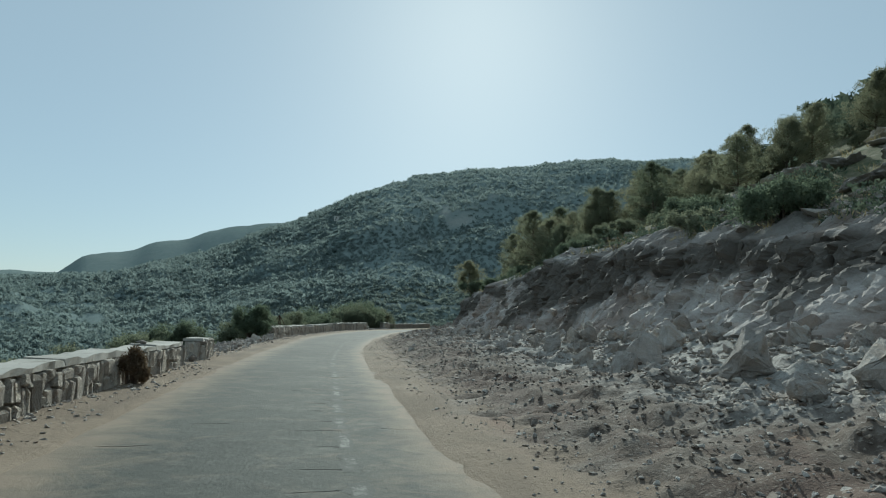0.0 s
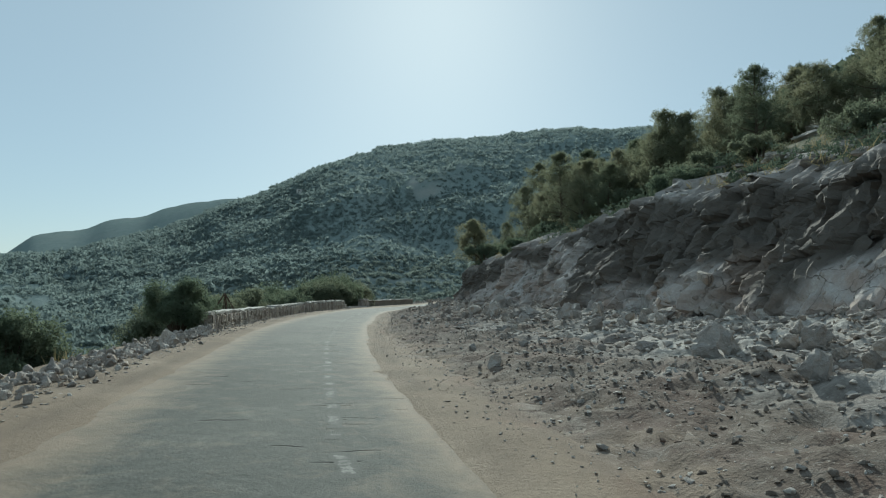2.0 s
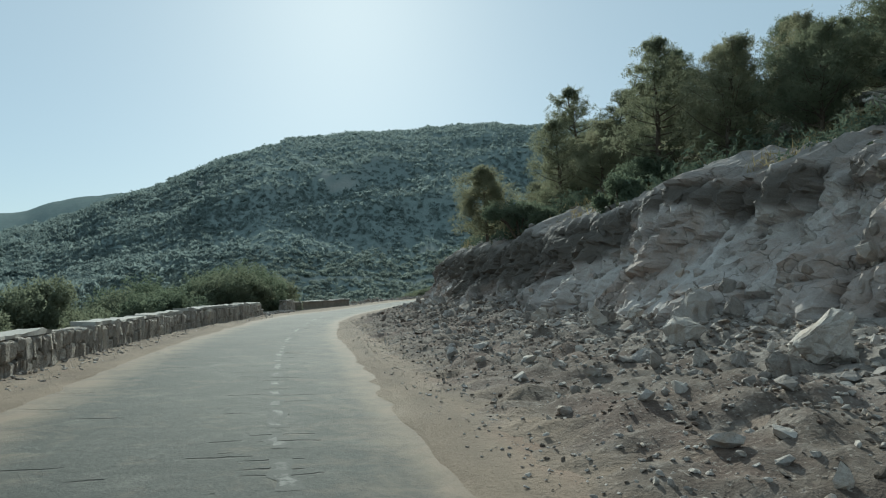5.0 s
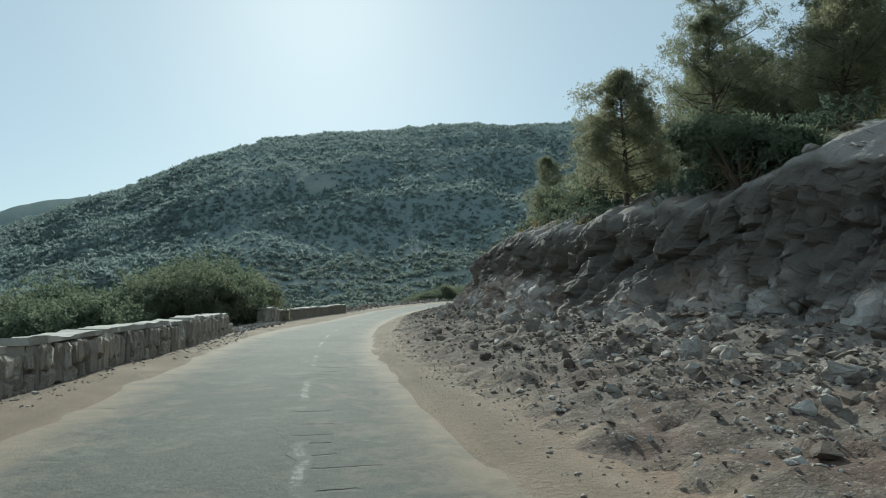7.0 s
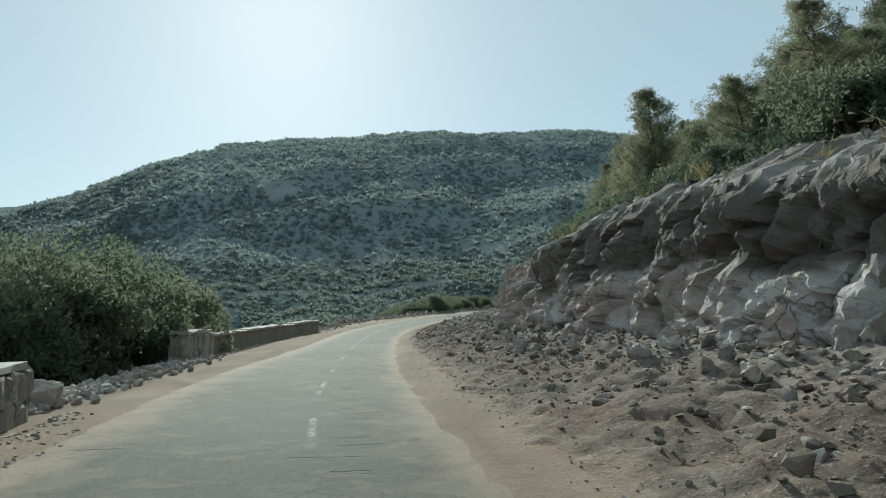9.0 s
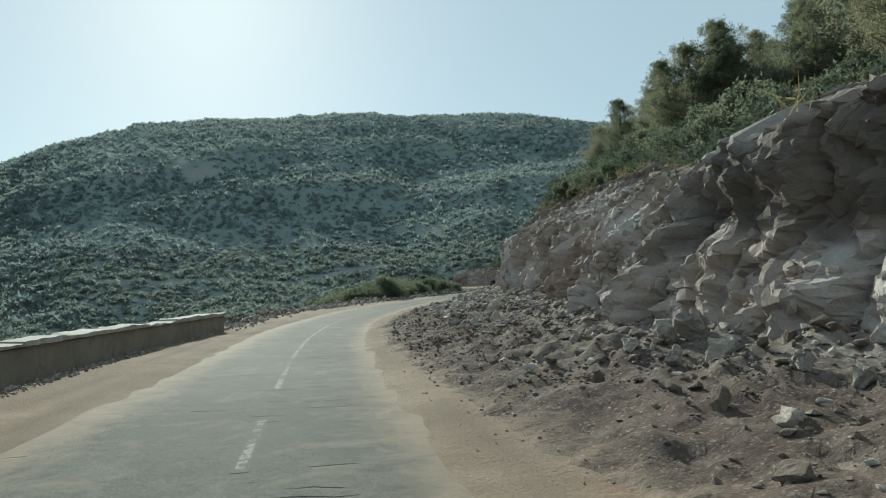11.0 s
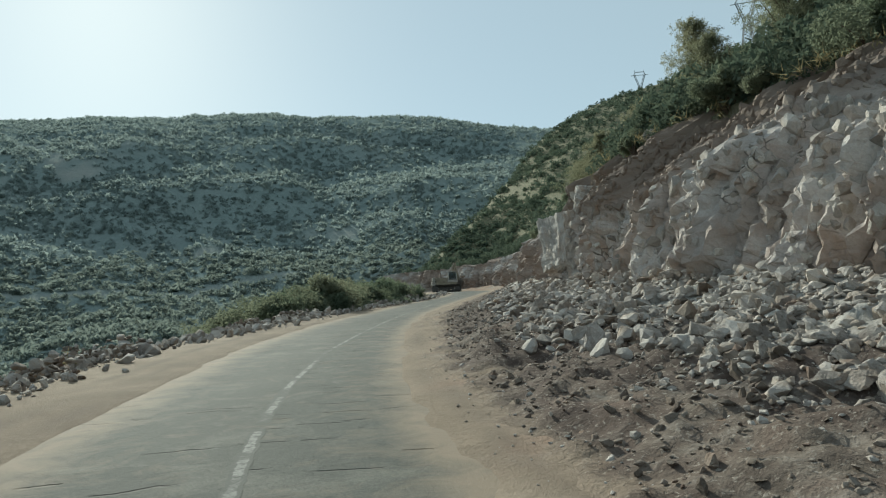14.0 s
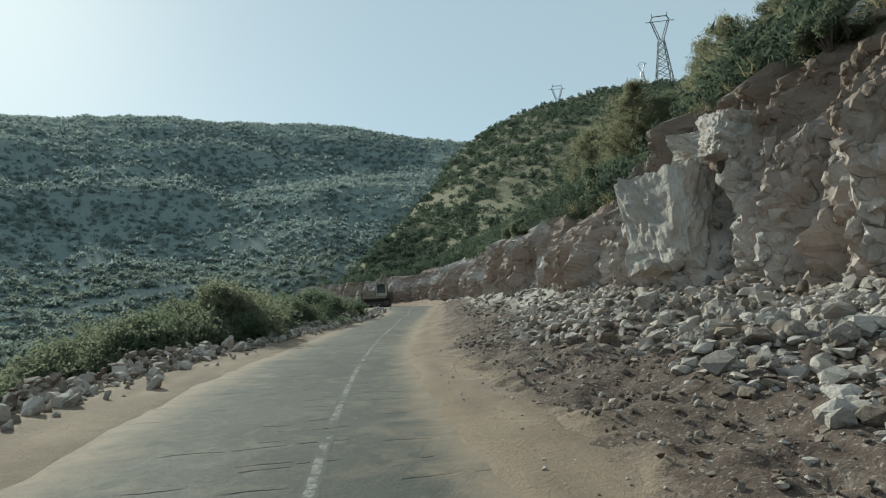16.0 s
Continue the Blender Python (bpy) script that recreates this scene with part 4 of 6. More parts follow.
def heap_low(share):
    """Whether a stone lies in the graded brown strip, where all are small."""
    return share < 0.25


placed = 0
while placed < 33000:
    s = rng.uniform(1, 175) if rng.random() < 0.2 else (rng.uniform(2, 128) if rng.random() < 0.7 else rng.uniform(4, 62))
    rd, fd = rubble_d(s), foot_d(s)
    heavy = sm(88, 98, s)
    u = (0.08 + 0.92 * rng.random() ** 0.6) if heavy > 0.5 else rng.random() ** 0.62
    d = rd - 0.35 + (fd + 0.7 - rd) * u
    if fbm(s * 0.35, d * 0.6, 6.0) < -0.12 and rng.random() < 0.75:
        continue
    size = 0.035 + 0.075 * rng.random() ** 2 + 0.13 * u * rng.random() ** 3
    x, y, h = at(s, d)
    heavy = max(sm(94, 104, s), 0.95 * (1 - sm(24, 50, s)))
    pale = (0.05 + 0.95 * heavy) * sm(0.32, 0.62, u + 0.3 * fbm(s * 0.4, d * 0.5, 3.0)) + 0.35 * sm(0.5, 0.95, u)
    if heap_low(pale):
        size *= 0.65
    elif 50 < s < 90:
        size *= 0.8
    heap = small if rng.random() < (0.12 if s > 56 else 0.40) + 0.9 * pale else clods
    heap.add(rng, (x, y, h + bank_z(s, d)[0] + size * 0.10), size * 1.25, rng.uniform(0.5, 0.85))
    placed += 1
for k in range(2600):
    s = rng.uniform(0, 66) if k < 1900 else rng.uniform(66, 126)
    ar = asphalt_r(s)
    d = ar + 0.15 + (rubble_d(s) - ar) * rng.random() ** 0.6
    size = rng.uniform(0.015, 0.04) + 0.04 * rng.random() ** 5
    x, y, h = at(s, d)
    small.add(rng, (x, y, h + max(ground_z(s, d), bank_z(s, d)[0]) + size * 0.12), size, 0.7)
for k in range(8500):
    # clods on the graded strip and chips between the stones of the fresh cut
    s, u = rng.uniform(90, 127), rng.random()
    rd, fd = rubble_d(s), foot_d(s)
    d = rd + 0.05 + (fd + 0.4 - rd) * u
    if fbm(s * 0.5, d * 0.8, 36.0) < -0.1 and rng.random() < 0.6:
        continue
    size = 0.03 + 0.10 * rng.random() ** 2.5
    x, y, h = at(s, d)
    heap = clods if rng.random() < (0.82 if u < 0.36 + 0.15 * fbm(s * 0.4, 4.0, 5.0) else 0.3) else small
    heap.add(rng, (x, y, h + bank_z(s, d)[0] + size * 0.1), size * 1.25, rng.uniform(0.55, 0.95))
for k in range(9500):
    # gravel strewn over the graded strip of the old cut
    s, u = rng.uniform(3, 58), 0.75 * rng.random() ** 0.8
    rd, fd = rubble_d(s), foot_d(s)
    d = rd - 0.15 + (fd - rd) * u
    if fbm(s * 0.45, d * 0.7, 38.0) < -0.12 and rng.random() < 0.55:
        continue
    size = 0.022 + 0.075 * rng.random() ** 2.6
    x, y, h = at(s, d)
    (small if rng.random() < 0.82 else clods).add(rng, (x, y, h + bank_z(s, d)[0] + size * 0.1), size * 1.25, rng.uniform(0.5, 0.9))
for k in range(2600):
    # the low berm of rubble and earth along the valley edge at the bend
    s = rng.uniform(104, 150)
    bulk = sm(-0.35, 0.25, fbm(s * 0.22, 9.0, 4.0))
    if rng.random() > 0.25 + 0.75 * bulk:
        continue
    off = rng.gauss(0.0, 0.30)
    d = float(drop_d(s)) + 0.15 + off
    size = 0.05 + 0.22 * rng.random() ** 2.2
    x, y, h = at(s, d)
    lift = 0.38 * bulk * math.exp(-(off / 0.35) ** 2) * rng.random()
    (clods if rng.random() < 0.5 else small).add(rng, (x, y, h + ground_z(s, d) + size * 0.1 + lift), size * 1.25, rng.uniform(0.5, 0.95))
clods.make("earth_clods", MAT_CLOD, "brown clods of earth and dirty stones beside the road", "clods")
small.make("rubble", MAT_RUBBLE, "pale broken limestone rubble spread below the cut", "rubble")

STONE_MESHES = []
for pts, faces in STONES:
    me = bpy.data.meshes.new("stone")
    me.from_pydata(pts.tolist(), [], faces)
    me.materials.append(MAT_BOULDER)
    STONE_MESHES.append(me)


def loose_stone(s, d, size):
    """A single stone that can be told from the heap."""
    ob = new("loose_stone", STONE_MESHES[rng.randrange(len(STONE_MESHES))])
    x, y, h = at(s, d)
    ob.location = (x, y, h + bank_z(s, d)[0] + size * 0.16)
    ob.rotation_euler = (rng.uniform(-1, 1), rng.uniform(-1, 1), rng.uniform(-3, 3))
    ob.scale = (size, size * rng.uniform(0.7, 1.0), size * rng.uniform(0.55, 0.9))
    return tagged(ob, "broken pale limestone stone lying on the spoil", "stone", "loose stones below the cut")


stones, dirty = Heap(), Heap()
placed = single = 0
while placed < 6600:
    s = rng.uniform(3, 150) if rng.random() < 0.55 else rng.uniform(97, 130)
    rd, fd = rubble_d(s), foot_d(s)
    u = rng.random() ** 0.55
    d = rd + 0.15 + (fd + 0.5 - rd) * u
    if s < 36 and u < 0.45 and rng.random() < 0.8:
        continue
    if s > 88 and u < 0.34 - 0.12 * sm(106, 112, s) + 0.12 * fbm(s * 0.3, 2.0, 5.0):
        continue
    if fbm(s * 0.3, d * 0.5, 16.0) < -0.10 and rng.random() < 0.7:
        continue
    size = 0.11 + 0.16 * rng.random() ** 1.8
    x, y, h = at(s, d)
    if single < 290 and 98 < s < 122 and u < 0.85 and size > 0.16:
        loose_stone(s, d, size * 1.25)
        single += 1
        placed += 1
        continue
    heap = dirty if rng.random() < (0.7 if 52 < s < 99 else (0.28 if s > 98 else 0.0)) else stones
    heap.add(rng, (x, y, h + bank_z(s, d)[0] + size * 0.14), size * 1.2, rng.uniform(0.55, 0.9))
    placed += 1
for k in range(1500):
    # the white heap under the far end of the cut
    s = rng.uniform(104, 129)
    rd, fd = rubble_d(s), foot_d(s)
    u = 0.24 + 0.12 * fbm(s * 0.3, 2.0, 5.0) + 0.78 * rng.random()
    size = 0.12 + 0.24 * rng.random() ** 2.4
    d = rd + 0.15 + (fd + 0.5 - rd) * u
    x, y, h = at(s, d)
    (dirty if rng.random() < 0.22 else stones).add(rng, (x, y, h + bank_z(s, d)[0] + size * rng.uniform(0.1, 0.3)), size * 1.25, rng.uniform(0.6, 0.95))
dirty.make("dirty_stones", MAT_CLOD, "earth covered brownish stones below the cut", "stones")
stones.make("broken_stones", MAT_RUBBLE, "fist to head sized pale limestone stones heaped on the verge", "stones")

# stones along the valley edge of the road, where the parapet is gone
edge = Heap()
for k in range(4800):
    s = rng.choice((rng.uniform(15.8, 36), rng.uniform(71, 82), rng.uniform(100, 168), rng.uniform(100, 152), rng.uniform(100, 152), rng.uniform(-2, 100)))
    base = -3.9 if s < 60 else (-4.2 if s < 101 else drop_d(s) + 0.1)
    loose = s > 100.5 or 15.8 < s < 36 or 71 < s < 82
    d = base + (rng.gauss(0, 0.45 if s > 100 else 0.28) if loose else rng.uniform(0.05, 0.5))
    size = rng.uniform(0.06, 0.16) if not loose else (rng.uniform(0.06, 0.24) if s < 110 else 0.07 + 0.40 * rng.random() ** 2.6)
    if not loose:
        size *= 0.8
    x, y, h = at(s, d)
    edge.add(rng, (x, y, h + ground_z(s, d) + size * 0.15), size)
for k in range(3600):
    s = rng.uniform(-4, 100)
    near = -3.1 if s < 16 else (-3.7 if s < 62 else (-3.4 if s < 72 else -4.1))
    d = near + 0.06 + (0.75 if s < 71 else 0.35) * rng.random() ** 2.2
    size = rng.uniform(0.025, 0.07) + 0.07 * rng.random() ** 4
    x, y, h = at(s, d)
    edge.add(rng, (x, y, h + ground_z(s, d) + size * 0.05), size, 0.6)
edge.make("edge_stones", MAT_RUBBLE, "tumbled stones along the valley edge of the road", "stones")


def boulder_mesh(seed):
    """A boulder with broken planes, chipped edges and a rough skin."""
    r = random.Random(seed)
    bm = hull_mesh(r, 14, (1.0, 0.85, 0.75))
    bmesh.ops.bevel(bm, geom=list(bm.edges), offset=0.025, segments=1, affect="EDGES", clamp_overlap=True)
    bmesh.ops.triangulate(bm, faces=bm.faces)
    bmesh.ops.subdivide_edges(bm, edges=bm.edges, cuts=2, use_grid_fill=True)
    for v in bm.verts:
        n = v.co.normalized()
        v.co += n * (0.11 * fbm(v.co.x * 4 + seed, v.co.y * 4, v.co.z * 4) + 0.035 * fbm(v.co.x * 13, v.co.y * 13, v.co.z * 13 + seed))
    me = bpy.data.meshes.new("boulder")
    bm.to_mesh(me)
    bm.free()
    me.materials.append(MAT_BOULDER)
    return me


BOULDERS = [boulder_mesh(k) for k in range(9)]


def boulder(s, d, size, sink=0.3, z=None, label="angular pale limestone boulder lying in the rubble", group="boulders below the cut", flat=1.0, lean=1.0, name="boulder", category="boulder"):
    ob = new(name, BOULDERS[rng.randrange(len(BOULDERS))])
    x, y, h = at(s, d)
    zz = h + ((bank_z(s, d)[0] if rubble_d(s) < d < foot_d(s) + 0.8 else ground_z(s, d)) if z is None else z)
    ob.rotation_euler = (rng.uniform(-3, 3) * lean, rng.uniform(-3, 3) * lean, rng.uniform(-3, 3))
    ob.scale = (size, size * rng.uniform(0.8, 1.0), size * rng.uniform(0.75, 1.0) * flat)
    ob.location = (x, y, zz + size * 0.45 * flat - size * sink * flat)
    return tagged(ob, label, category, group)


rng = random.Random(31)
for k in range(235):
    s = rng.uniform(1, 86) if k < 175 else rng.uniform(90, 128)
    rd, fd = rubble_d(s), foot_d(s)
    u = rng.uniform(0.4, 1.02) if s < 88 else rng.uniform(0.36, 1.02)
    boulder(s, rd + (fd - rd) * u, (0.30 if s < 88 else 0.24) + 0.36 * rng.random() ** 2.2)
# the crowd of boulders under the pale slab, and the blocks farther on
for k in range(46):
    s = rng.uniform(11.5, 24) if k < 26 else rng.uniform(28, 48)
    rd, fd = rubble_d(s), foot_d(s)
    boulder(s, rd + (fd - rd) * rng.uniform(0.55, 1.0), 0.42 + 0.55 * rng.random() ** 1.6, 0.25)
# the larger single ones
for s, d, size in ((11.4, 5.4, 0.8), (18, 6.2, 0.85), (20.5, 6.9, 0.8), (24, 6.6, 0.8), (33.5, 6.0, 0.7), (36, 6.4, 0.85), (41.5, 6.6, 1.0), (44, 6.2, 0.8), (66, 5.7, 0.9), (68, 5.2, 0.8),
                   (6.5, 6.4, 0.9), (8.6, 6.0, 1.0), (13.6, 6.4, 0.9), (94.3, 4.15, 0.6), (94.9, 3.7, 0.5), (93.6, 4.6, 0.58), (95.6, 4.9, 0.55), (95.2, 4.3, 0.48), (93.2, 3.9, 0.45), (105.8, 3.6, 0.5), (107.2, 4.6, 0.5), (113.2, 4.6, 0.5), (117, 5.6, 0.6), (119.5, 6.2, 0.6), (122, 6.4, 0.6)):
    boulder(s, d, size, 0.28, None, "large pale limestone boulder at the foot of the cut")
boulder(13.7, -3.32, 0.24, 0.05, 0.57, "small stone lying on the parapet coping", "boulders below the cut", 0.7, 0.1, "coping_stone", "stone")
# boulders tumbled at the valley edge
for s, d, size in ((30.0, -3.45, 0.52), (30.7, -3.7, 0.62), (31.5, -3.5, 0.45), (32.6, -3.6, 0.38), (33.6, -3.7, 0.42), (34.6, -3.65, 0.5), (35.3, -3.85, 0.55), (35.9, -3.7, 0.45), (28.8, -3.5, 0.34), (20.4, -3.4, 0.38), (16.6, -3.3, 0.42), (17.6, -3.2, 0.36), (17.1, -3.5, 0.5), (24.5, -3.9, 0.4), (33, -4.0, 0.4), (72.6, -3.9, 0.75), (73.3, -4.4, 0.5),
                   (103, -5.0, 0.5), (108, -5.2, 0.5), (113, -5.8, 0.55), (117.5, -6.2, 0.75), (123.2, -6.6, 0.9), (124.6, -6.5, 0.7), (126.5, -6.7, 1.0), (128.3, -6.8, 1.1), (132, -6.8, 0.9), (134, -6.9, 0.8), (137, -6.8, 1.1), (139, -6.8, 0.9), (142, -6.8, 0.8), (147, -6.4, 0.8), (152, -5.5, 0.8), (156, -4.7, 0.9), (160, -4.2, 1.0), (164, -3.9, 0.9), (168, -3.8, 0.8)):
    boulder(s, d if s < 100 else float(drop_d(s)) + 0.25, size * (1.0 if s < 100 else 0.55), 0.30, None, "fallen grey boulder at the valley edge of the road", "boulders at the valley edge")
# ledges of bedrock that break through the slope above the cut
for k in range(150):
    s = rng.uniform(2, 128)
    td = top_d(s)
    d = td + rng.uniform(0.75, 9.0)
    boulder(s, d, rng.uniform(0.6, 1.9), 0.34, None, "weathered limestone ledge breaking through the scrub slope", "ledges above the cut", 0.45, 0.10, "rock_ledge", "rock ledge")
# pale slabs along the edge of the old cut
for k in range(135):
    s = rng.uniform(4, 86) if k < 75 else rng.uniform(7, 34)
    d = top_d(s) + 0.7 + (3.6 if k < 75 else 5.5) * rng.random() ** 1.3
    boulder(s, d, rng.uniform(0.5, 1.3) if k < 75 else rng.uniform(0.8, 1.9), 0.30, None, "flat pale slab of bedrock near the edge of the cut", "ledges above the cut", 0.34, 0.10, "rock_ledge", "rock ledge")
# the big hanging block near the end of the cut, with its neighbours
def rock_block(s, d, z, size, seed, turn):
    """A squarish block with broken corners and a rough skin."""
    r = random.Random(seed)
    bm = bmesh.new()
    for sx in (-1, 1):
        for sy in (-1, 1):
            for sz in (-1, 1):
                for cut in ((0.72, 1, 1), (1, 0.72, 1), (1, 1, 0.75)):
                    bm.verts.new((0.5 * sx * cut[0] * r.uniform(0.82, 1.08), 0.5 * sy * cut[1] * r.uniform(0.82, 1.08), 0.5 * sz * cut[2] * r.uniform(0.85, 1.05)))
    res = bmesh.ops.convex_hull(bm, input=bm.verts)
    bmesh.ops.delete(bm, geom=list({g for g in res["geom_interior"] + res["geom_unused"] if isinstance(g, bmesh.types.BMVert)}), context="VERTS")
    for _ in range(4):
        bmesh.ops.subdivide_edges(bm, edges=bm.edges, cuts=1, use_grid_fill=True)
        bmesh.ops.triangulate(bm, faces=bm.faces)
    bmesh.ops.recalc_face_normals(bm, faces=bm.faces)
    for v in bm.verts:
        p = v.co * 3.0
        v.co *= 1 + 0.14 * fbm(p.x + seed, p.y, p.z) + 0.10 * block(p.x + p.z, p.y - p.z, 0.8, seed, 0.5, 0.5)[0] + 0.06 * block(p.x - p.y, p.z + p.y, 0.35, seed, 0.6, 0.6)[0] + 0.05 * fbm(p.x * 4, p.y * 4, p.z * 4)
    me = bpy.data.meshes.new("rock_block")
    bm.to_mesh(me)
    bm.free()
    me.materials.append(MAT_PIECE)
    ob = new("rock_block", me)
    x, y, h = at(s, d)
    ob.matrix_world = pose(x, y, h + z, r.uniform(-8, 8), r.uniform(-8, 8), heading(s) + turn) @ Matrix.Diagonal((size[0], size[1], size[2], 1))
    tagged(ob, "huge pale block of limestone jutting from the cut", "rock", "blocks of the cut")


rock_block(123.3, 7.7, 2.6, (1.35, 1.7, 2.1), 3, 20)
rock_block(121.9, 8.5, 4.2, (1.1, 1.3, 0.85), 5, -15)
rock_block(124.0, 9.0, 4.3, (1.1, 1.2, 0.8), 8, 30)
rock_block(126.4, 8.6, 0.9, (1.2, 1.5, 1.1), 9, 10)

# ---- broken rock that stands out of the cut: pieces of the face itself ----
rng = random.Random(37)
CHUNK_MESHES = []
for pts, faces in STONES:
    me = bpy.data.meshes.new("rock_piece")
    me.from_pydata(pts.tolist(), [], faces)
    me.materials.append(MAT_PIECE)
    CHUNK_MESHES.append(me)
chunk_v, chunk_f, chunk_c, count, single = [], [], [], 0, 0
for k in range(12000):
    s = rng.uniform(88, 128) if k < 4700 else (rng.uniform(1, 88) if k < 8800 else (rng.uniform(128, 185) if k < 9400 else -1.0))
    v = rng.uniform(0.03, 0.97)
    if k >= 10000:
        # broken rock strewn over the upper part of the fresh cut
        s, v = rng.uniform(94, 125), rng.uniform(0.52, 0.99)
    if s < 0:
        # flat ledges along the edge of the old cut
        s, v = rng.uniform(1, 100), 1.0
    d, z, crust_shade, earth = face_at(s, v, rng.uniform(0, 5) if v == 1.0 else 0.0)
    if v < 1 and s < 88 and rng.random() < (0.6 if crust_shade > 0.4 else 0.15):
        continue
    big = 1.0 if s < 128 else 1.7
    size = big * (0.14 + 0.20 * rng.random() + 0.40 * rng.random() ** 6)
    if v == 1.0:
        crust_shade, earth, size = 0.35 * rng.random(), 0.0, size * 1.1
    x, y, h = at(s, d + (0.30 if s < 88 else (0.32 if k < 10000 else 0.12)) * size)
    shape = np.array((size, size * 0.8, size * 0.5) if v == 1.0 else (size * rng.uniform(0.6, 0.95), size * rng.uniform(0.6, 0.95), size * rng.uniform(0.9, 1.7)))
    turn = Euler((rng.uniform(-0.45, 0.45), rng.uniform(-0.45, 0.45), rng.uniform(-3.1, 3.1)))
    n = rng.randrange(len(STONES))
    if single < 290 and 98 < s < 118 and size > 0.36 and crust_shade < 0.3:
        ob = new("rock_piece", CHUNK_MESHES[n])
        ob.location, ob.rotation_euler, ob.scale = (x, y, h + z), turn, shape.tolist()
        ob.parent = face
        single += 1
        continue
    pts, faces = STONES[n]
    chunk_v.append((pts * shape) @ np.array(turn.to_matrix()).T + (x, y, h + z))
    chunk_f += [tuple(i + count for i in f) for f in faces]
    chunk_c += [(crust_shade, earth, 0.0)] * len(pts)
    count += len(pts)
pieces = mesh_object("rock_pieces", np.concatenate(chunk_v).tolist(), chunk_f, MAT_PIECES, False, "angular broken pieces standing out of the cut", "", "stuff", parent=face)
paint(pieces, "soil", chunk_c)

# ---- centre line: worn dashes of paint ----
def stripe(s0, s1, w, rng):
    verts, faces, wear = [], [], []
    n = max(4, int((s1 - s0) / 0.12))
    for k in range(n + 1):
        s = s0 + (s1 - s0) * k / n
        c = centre(s) + (0.05 * fbm(s * 1.7, 4.0, 6.0) if s0 < 62 else 0.0)
        al, ar = asphalt_l(s) - 0.7, asphalt_r(s) + 0.7
        for col, side in enumerate((-1, -0.45, 0.45, 1)):
            d = c + side * w * (0.62 + (0.6 if s0 < 62 else 0.3) * fbm(s * 3.6, side * 2.0, 3.0))
            x, y, h = at(s, d)
            verts.append((x, y, h - 0.012 * ((d - (al + ar) / 2) / 2.5) ** 2 + 0.008 * fbm(s * 0.5, d * 0.9, 2.0) + 0.002))
            wear.append((1.0 if col in (0, 3) or k in (0, n) else 0.0, 0, 0))
        if k:
            i = 4 * k
            faces += [(i - 4 + q, i - 3 + q, i + 1 + q, i + q) for q in range(3)]
    ob = mesh_object("centre_line_dash", verts, faces, MAT_PAINT_FAINT if s0 < 62 else MAT_PAINT, False, "worn patchy white centre line paint on asphalt", "road marking", group="centre line dashes")
    paint(ob, "wear", wear)


rng = random.Random(41)
s = 3.0
while s < 170:
    run = rng.uniform(0.25, 1.1) if s < 52 else (rng.uniform(1.6, 2.4) if s < 84 else rng.uniform(4.0, 8.0))
    stripe(s, s + run, 0.14 if s < 52 else 0.115, rng)
    s += run + (rng.uniform(0.08, 0.5) if s < 52 else (rng.uniform(1.6, 2.4) if s < 84 else rng.uniform(0.1, 0.35)))

# ---- parapet: rough stone wall with a concrete coping ----
def wall_stone_mesh(seed):
    r = random.Random(seed)
    bm = bmesh.new()
    bmesh.ops.create_cube(bm, size=1.0)
    bmesh.ops.bevel(bm, geom=list(bm.edges), offset=0.13, segments=1, affect="EDGES")
    for v in bm.verts:
        v.co += Vector((r.uniform(-0.10, 0.10), r.uniform(-0.12, 0.12), r.uniform(-0.09, 0.09)))
    bmesh.ops.triangulate(bm, faces=bm.faces)
    me = bpy.data.meshes.new("stone")
    bm.to_mesh(me)
    bm.free()
    me.materials.append(MAT_WALLSTONE)
    return me


WALLSTONES = [wall_stone_mesh(k) for k in range(10)]
wall_d = table([(-20, -3.1), (10, -3.1), (16, -3.05), (20, -3.2), (36, -3.8), (45, -3.7), (56, -3.65), (65, -3.25), (71.5, -3.65), (81, -4.3), (92, -4.05), (101, -3.65)])


def run_along(s0, s1, d0, d1, z0, z1, step=0.4, wob=0.0):
    """A bar of masonry that follows the road from s0 to s1."""
    bm = bmesh.new()
    n = max(1, int(round((s1 - s0) / step)))
    rings = []
    for k in range(n + 1):
        s = s0 + (s1 - s0) * k / n
        w = wall_d(s)
        ring = []
        for j, (d, z) in enumerate(((d0, z0), (d1, z0), (d1, z1), (d0, z1))):
            x, y, h = at(s + wob * fbm(s * 3 + j, 1.0, 5.0) * (0.5 if k in (0, n) else 0.1), w + d + wob * fbm(s * 2.2, j * 3.0, 2.0))
            ring.append(bm.verts.new((x, y, h + z + wob * fbm(s * 1.4, j * 1.7, 8.0) * (1 if z == z1 else 0))))
        rings.append(ring)
    for a, b in zip(rings, rings[1:]):
        for j in range(4):
            bm.faces.new((a[j], a[(j + 1) % 4], b[(j + 1) % 4], b[j]))
    bm.faces.new(rings[0][::-1])
    bm.faces.new(rings[-1])
    bmesh.ops.recalc_face_normals(bm, faces=bm.faces)
    return bm


def under(ob, parent):
    """Hangs a part, built in world places, under a thing that stands elsewhere."""
    ob.parent = parent
    ob.matrix_parent_inverse = parent.matrix_world.inverted()
    return ob


